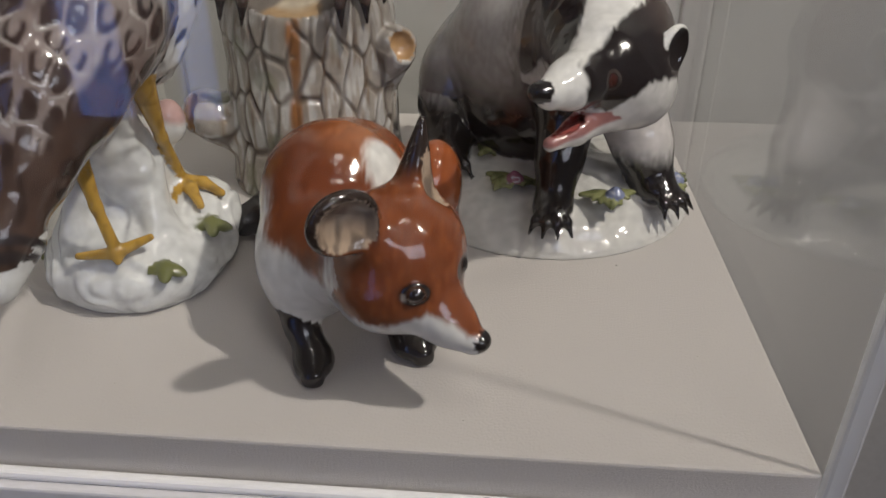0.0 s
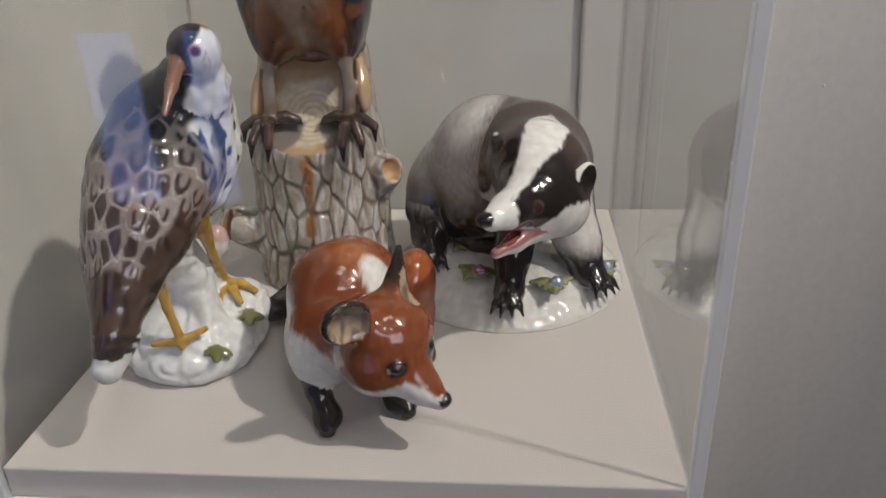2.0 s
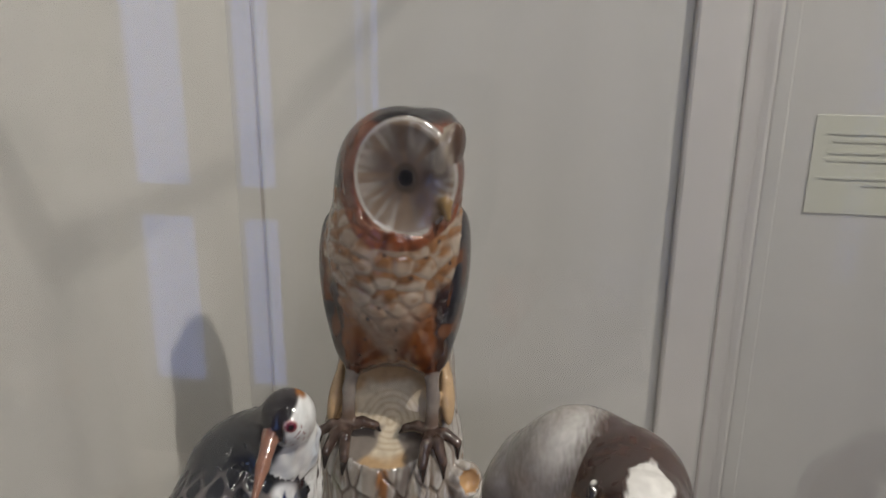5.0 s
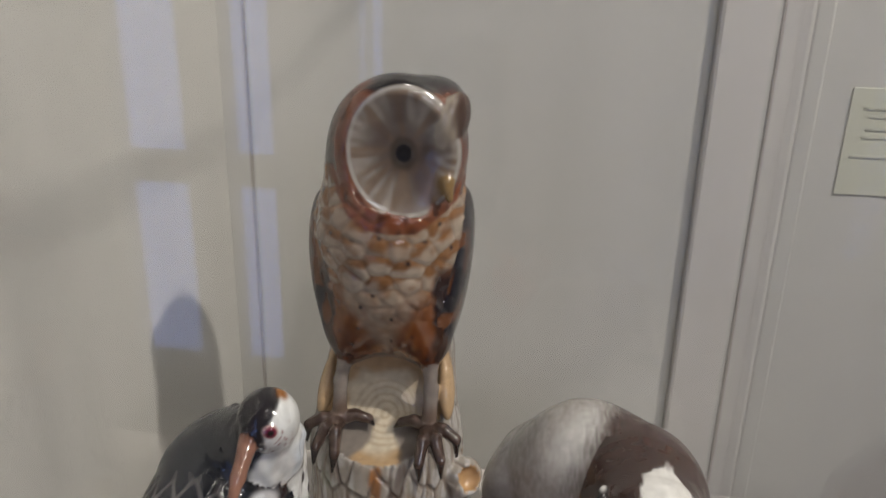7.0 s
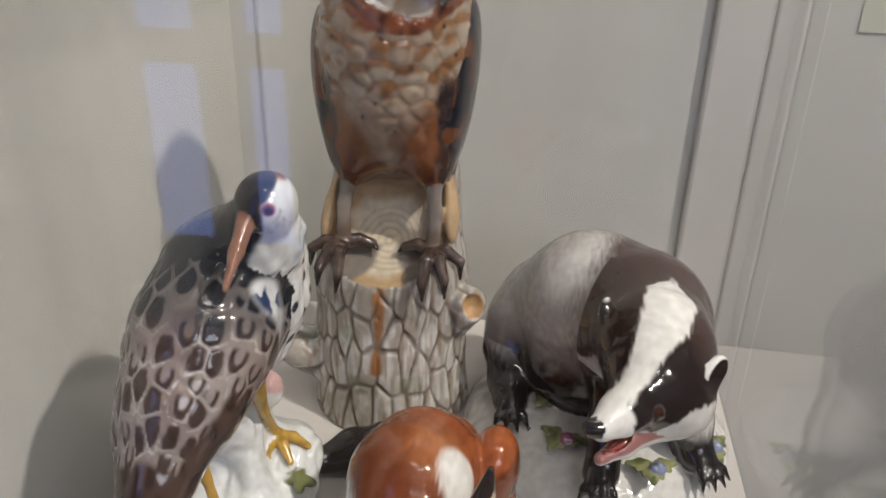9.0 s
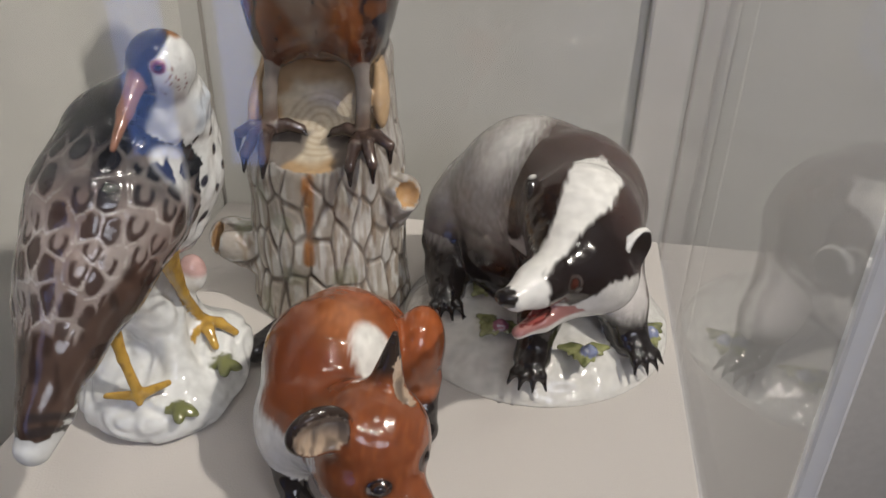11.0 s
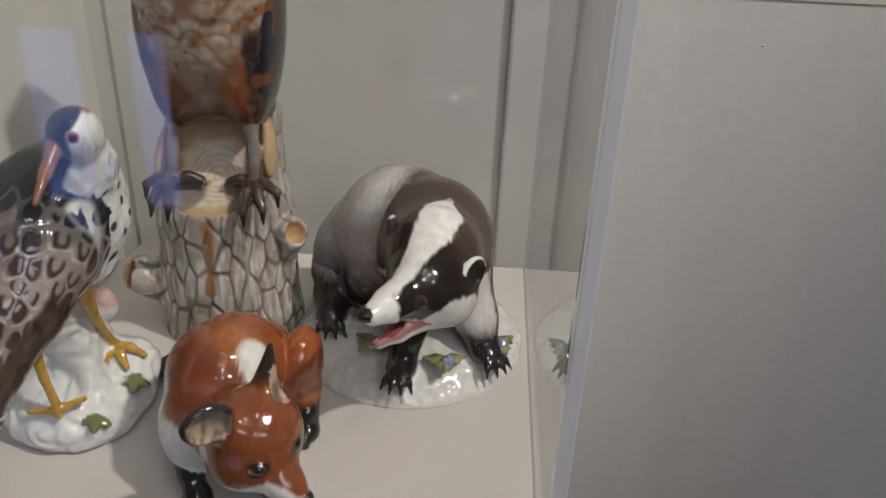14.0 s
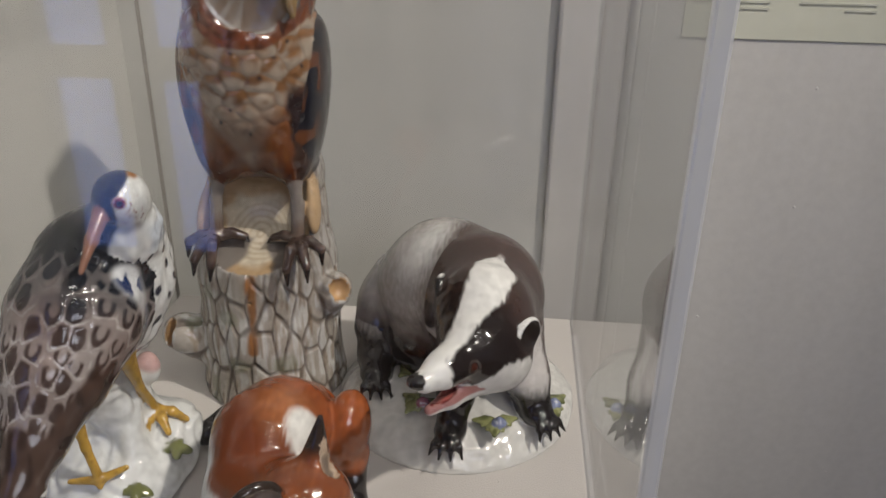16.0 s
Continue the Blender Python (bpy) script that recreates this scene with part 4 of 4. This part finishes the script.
    nn = normals(v, f)
    x, y, z = v.T
    # bark: elongated plates parted by furrows
    ang = np.arctan2(x + 0.006, -(y - 0.668))
    bx, bz = ang * 0.058 + 0.004 * (grain(v, 0.02) - 0.5), z / 2.5 + 0.003 * (grain(v, 0.015) - 0.5)
    pts = np.array([((i + 0.5 + 0.7 * (lattice(i, j, 3) - 0.5)) * 0.0135 - 0.20 + 0.007 * (j % 2), (j + 0.5 + 0.8 * (lattice(i, j, 9) - 0.5)) * 0.0135 - 0.01) for i in range(30) for j in range(9)])
    d2 = (bx[:, None] - pts[:, 0]) ** 2 + (bz[:, None] - pts[:, 1]) ** 2
    d2.sort(axis=1)
    furrow = np.sqrt(d2[:, 1]) - np.sqrt(d2[:, 0])
    crack = step(0.0026, 0.0004, furrow) * (0.45 + 0.55 * grain(v, 0.012))
    bark = (tag == 1)
    col = np.tile(np.array((0.40, 0.36, 0.315)), (len(v), 1))
    col = lay(col, (0.58, 0.56, 0.53), bark * step(0.40, 0.65, grain(v, (0.004, 0.004, 0.016))))
    col = lay(col, (0.24, 0.17, 0.11), bark * step(0.6, 0.85, grain(v, (0.003, 0.003, 0.02))) * 0.7)
    col = lay(col, (0.075, 0.048, 0.032), bark * crack)
    col = lay(col, (0.16, 0.18, 0.09), bark * step(0.76, 0.86, grain(v, 0.022)) * 0.4)
    v = v + nn * (bark * (0.0010 - 0.0024 * crack + 0.0009 * (grain(v, (0.003, 0.003, 0.02)) - 0.5)) * (z > 0.002))[:, None]
    col = lay(col, (0.20, 0.175, 0.155), bark * step(0.105, 0.122, z + 0.012 * (grain(v, 0.01) - 0.5)) * 0.45)
    split = seam(v, (-0.001, 0.606, 0.130), (-0.004, 0.604, 0.060), 0.005)
    col = lay(col, (0.30, 0.13, 0.045), bark * split)
    sawn = (tag == 2)
    rad = np.sqrt((x + 0.003) ** 2 + (z - 0.153) ** 2 + (y - 0.644) ** 2)
    col = lay(col, (0.60, 0.52, 0.40), sawn * 1.0)
    col = lay(col, (0.36, 0.20, 0.07), sawn * step(0.026, 0.036, rad + 0.014 * (grain(v, 0.012) - 0.5)) * 0.7)
    col = lay(col, (0.34, 0.26, 0.17), sawn * step(0.35, 0.9, np.sin(rad * 1300 + 3 * grain(v, 0.01))) * 0.45 * step(0.032, 0.022, rad))
    col = lay(col, (0.40, 0.25, 0.11), sawn * step(0.612, 0.602, y + 0.012 * (grain(v, 0.008) - 0.5)) * 0.7)
    col = lay(col, (0.20, 0.175, 0.155), sawn * step(0.017, 0.023, np.abs(x + 0.002) + 0.5 * np.maximum(y - 0.612, 0) + 0.006 * (grain(v, 0.008) - 0.5)) * step(0.150, 0.146, z))
    col = lay(col, (0.48, 0.30, 0.15), (tag == 3) * 1.0)
    # breast
    body = (tag == 4)
    w = np.arctan2(x - 0.002, -(y - 0.65)) * 0.046
    seed = np.array([((i + 0.5 * (j % 2) + 0.9 * (lattice(i, j, 21) - 0.5)) * 0.0165 - 0.10, (j + 1.0 * (lattice(i, j, 33) - 0.5)) * 0.0130 + 0.20) for i in range(14) for j in range(13)])
    gap2 = (w[:, None] - seed[:, 0]) ** 2 + (1.1 * (z[:, None] + 0.0045 - seed[:, 1])) ** 2
    cell = gap2.argmin(1)
    drop = z - seed[cell, 1]
    gap2.sort(axis=1)
    dome = np.sqrt(gap2[:, 1]) - np.sqrt(gap2[:, 0])
    soft = grain(v, 0.006)
    col = lay(col, (0.215, 0.105, 0.045), body * 1.0)
    col = lay(col, (0.12, 0.058, 0.028), body * step(0.55, 0.8, grain(v, (0.010, 0.010, 0.008))) * 0.6)
    col = lay(col, (0.42, 0.36, 0.29), body * step(-0.0010, -0.0075, drop + 0.012 * (soft - 0.5)) * (0.45 + 0.55 * grain(v, 0.02)) * step(0.240, 0.268, z))
    col = lay(col, (0.14, 0.075, 0.04), 0.45 * body * step(0.0022, 0.0, dome) * step(0.240, 0.268, z))
    v = v + nn * (body * 0.0010 * step(0.0, 0.006, dome) * step(0.235, 0.26, z))[:, None]
    rnd = lattice(cell, cell * 3 + 1, 5 + 0 * cell)
    fleck = np.sqrt((w - seed[cell, 0]) ** 2 + (drop - 0.002) ** 2)
    streak = grain(v, (0.004, 0.004, 0.03))
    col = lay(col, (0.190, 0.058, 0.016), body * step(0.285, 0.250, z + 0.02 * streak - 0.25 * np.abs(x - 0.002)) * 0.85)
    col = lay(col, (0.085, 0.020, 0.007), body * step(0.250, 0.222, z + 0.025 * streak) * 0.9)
    col = lay(col, (0.26, 0.11, 0.035), body * step(0.62, 0.80, grain(v, (0.0022, 0.0022, 0.022))) * step(0.265, 0.250, z) * 0.5)
    vee = np.abs(x - 0.003) - 0.55 * np.clip(z - 0.212, 0, 0.06)
    col = lay(col, (0.34, 0.29, 0.23), (0.40 + 0.35 * grain(v, (0.004, 0.004, 0.018))) * body * step(0.006, -0.008, vee) * step(0.275, 0.262, z) * (y < 0.64))
    col = lay(col, (0.03, 0.02, 0.02), body * (rnd > 0.40) * step(0.0018, 0.0011, fleck))
    rim = body * step(0.033, 0.037, np.abs(x - 0.001) + 0.003 * (grain(v, 0.006) - 0.5)) * step(0.285, 0.270, z)
    col = lay(col, (0.050, 0.024, 0.016), rim)
    col = lay(col, (0.022, 0.016, 0.020), rim * step(0.45, 0.65, grain(v, 0.011)) * 0.7)
    wing = (tag == 6)
    col = lay(col, (0.035, 0.026, 0.025), wing * 1.0)
    col = lay(col, (0.12, 0.045, 0.018), wing * step(0.650, 0.638, y) * step(0.35, 0.6, grain(v, (0.02, 0.02, 0.014))))
    col = lay(col, (0.012, 0.012, 0.018), wing * step(0.55, 0.65, grain(v, 0.012)))
    head = (tag == 5)
    col = lay(col, (0.016, 0.016, 0.015), head * 1.0)
    col = lay(col, (0.36, 0.28, 0.19), head * step(0.345, 0.325, z + 0.02 * grain(v, 0.008)))
    face = ((tag == 7) | (tag == 8) | (tag == 10) | ((tag == 5) & (y < 0.622))) & (y < 0.630)
    oval = np.sqrt(((x - 0.0168) / 0.0345) ** 2 + ((z - 0.3585) / 0.0415) ** 2)
    band = ((tag == 4) | (tag == 5) | (tag == 7) | (tag == 8)) & (y < 0.648)
    edge = 1.20 + 0.22 * step(0.02, -0.03, x) + 0.05 * (grain(v, 0.008) - 0.5)
    col = lay(col, (0.150, 0.040, 0.014), band * step(0.02, -0.02, oval - edge) * (0.75 + 0.25 * grain(v, 0.004)))
    col = lay(col, (0.045, 0.014, 0.008), band * step(0.02, -0.02, oval - edge) * step(0.55, 0.8, grain(v, (0.004, 0.004, 0.010))) * 0.8)
    col = lay(col, (0.016, 0.014, 0.015), band * (tag != 4) * step(0.392, 0.398, z + 0.35 * (x < 0.0) * x))
    disc = face * step(1.03, 0.99, oval)
    dx, dz = x - 0.0160, z - 0.3575
    rr, th = np.sqrt(dx ** 2 + (0.8 * dz) ** 2), np.arctan2(dz, dx)
    ray = grain(np.stack([th, rr * 12, 0 * th], 1), (0.11, 0.22, 1.0))
    col = lay(col, (0.25, 0.215, 0.185), disc * 1.0)
    col = lay(col, (0.075, 0.058, 0.052), disc * step(0.034, 0.006, rr + 0.010 * ray + 0.010 * (grain(v, 0.012) - 0.5)) * 0.95)
    col = lay(col, (0.17, 0.105, 0.06), disc * step(0.35, 0.75, ray) * 0.60)
    col = lay(col, (0.36, 0.33, 0.29), disc * step(0.55, 0.20, ray) * step(0.012, 0.024, rr) * 0.55)
    col = lay(col, (0.30, 0.17, 0.06), disc * spot(v, (0.043, 0.61, 0.333), 0.013, 0.6) * 0.5)
    smudge = grain(v, (0.014, 0.05, 0.016))
    col = lay(col, (0.10, 0.075, 0.065), disc * step(0.40, 0.65, smudge) * step(0.036, 0.012, rr) * 0.85)
    col = lay(col, (0.38, 0.36, 0.33), disc * step(0.93, 0.98, oval))
    for r, k in ((0.0085, (0.055, 0.040, 0.032)), (0.0062, (0.10, 0.085, 0.075)), (0.0052, (0.012, 0.012, 0.014))):
        col = lay(col, k, disc * (1 - step(r * 0.9, r * 1.1, rr)))
    col = lay(col, (0.36, 0.31, 0.25), (tag == 9) * 1.0)
    col = lay(col, (0.075, 0.045, 0.034), (tag == 9) * step(0.047, 0.054, x + 0.006 * grain(v, (0.004, 0.004, 0.010))))
    col = lay(col, (0.23, 0.145, 0.06), (tag == 10) * 1.0)
    col = lay(col, (0.235, 0.205, 0.185), (tag == 11) * step(0.212, 0.200, z))
    col = lay(col, (0.085, 0.026, 0.010), (tag == 11) * step(0.200, 0.212, z))
    col = lay(col, (0.13, 0.09, 0.07), (tag == 11) * step(0.178, 0.162, z))
    col = lay(col, (0.050, 0.032, 0.026), (tag == 12) * 1.0)
    col = lay(col, (0.13, 0.09, 0.075), (tag == 12) * step(0.55, 0.75, grain(v, 0.004)) * 0.6)
    col = lay(col, (0.015, 0.012, 0.012), (tag == 13) * 1.0)
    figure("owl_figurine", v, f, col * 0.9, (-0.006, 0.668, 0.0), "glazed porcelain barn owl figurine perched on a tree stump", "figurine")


owl()
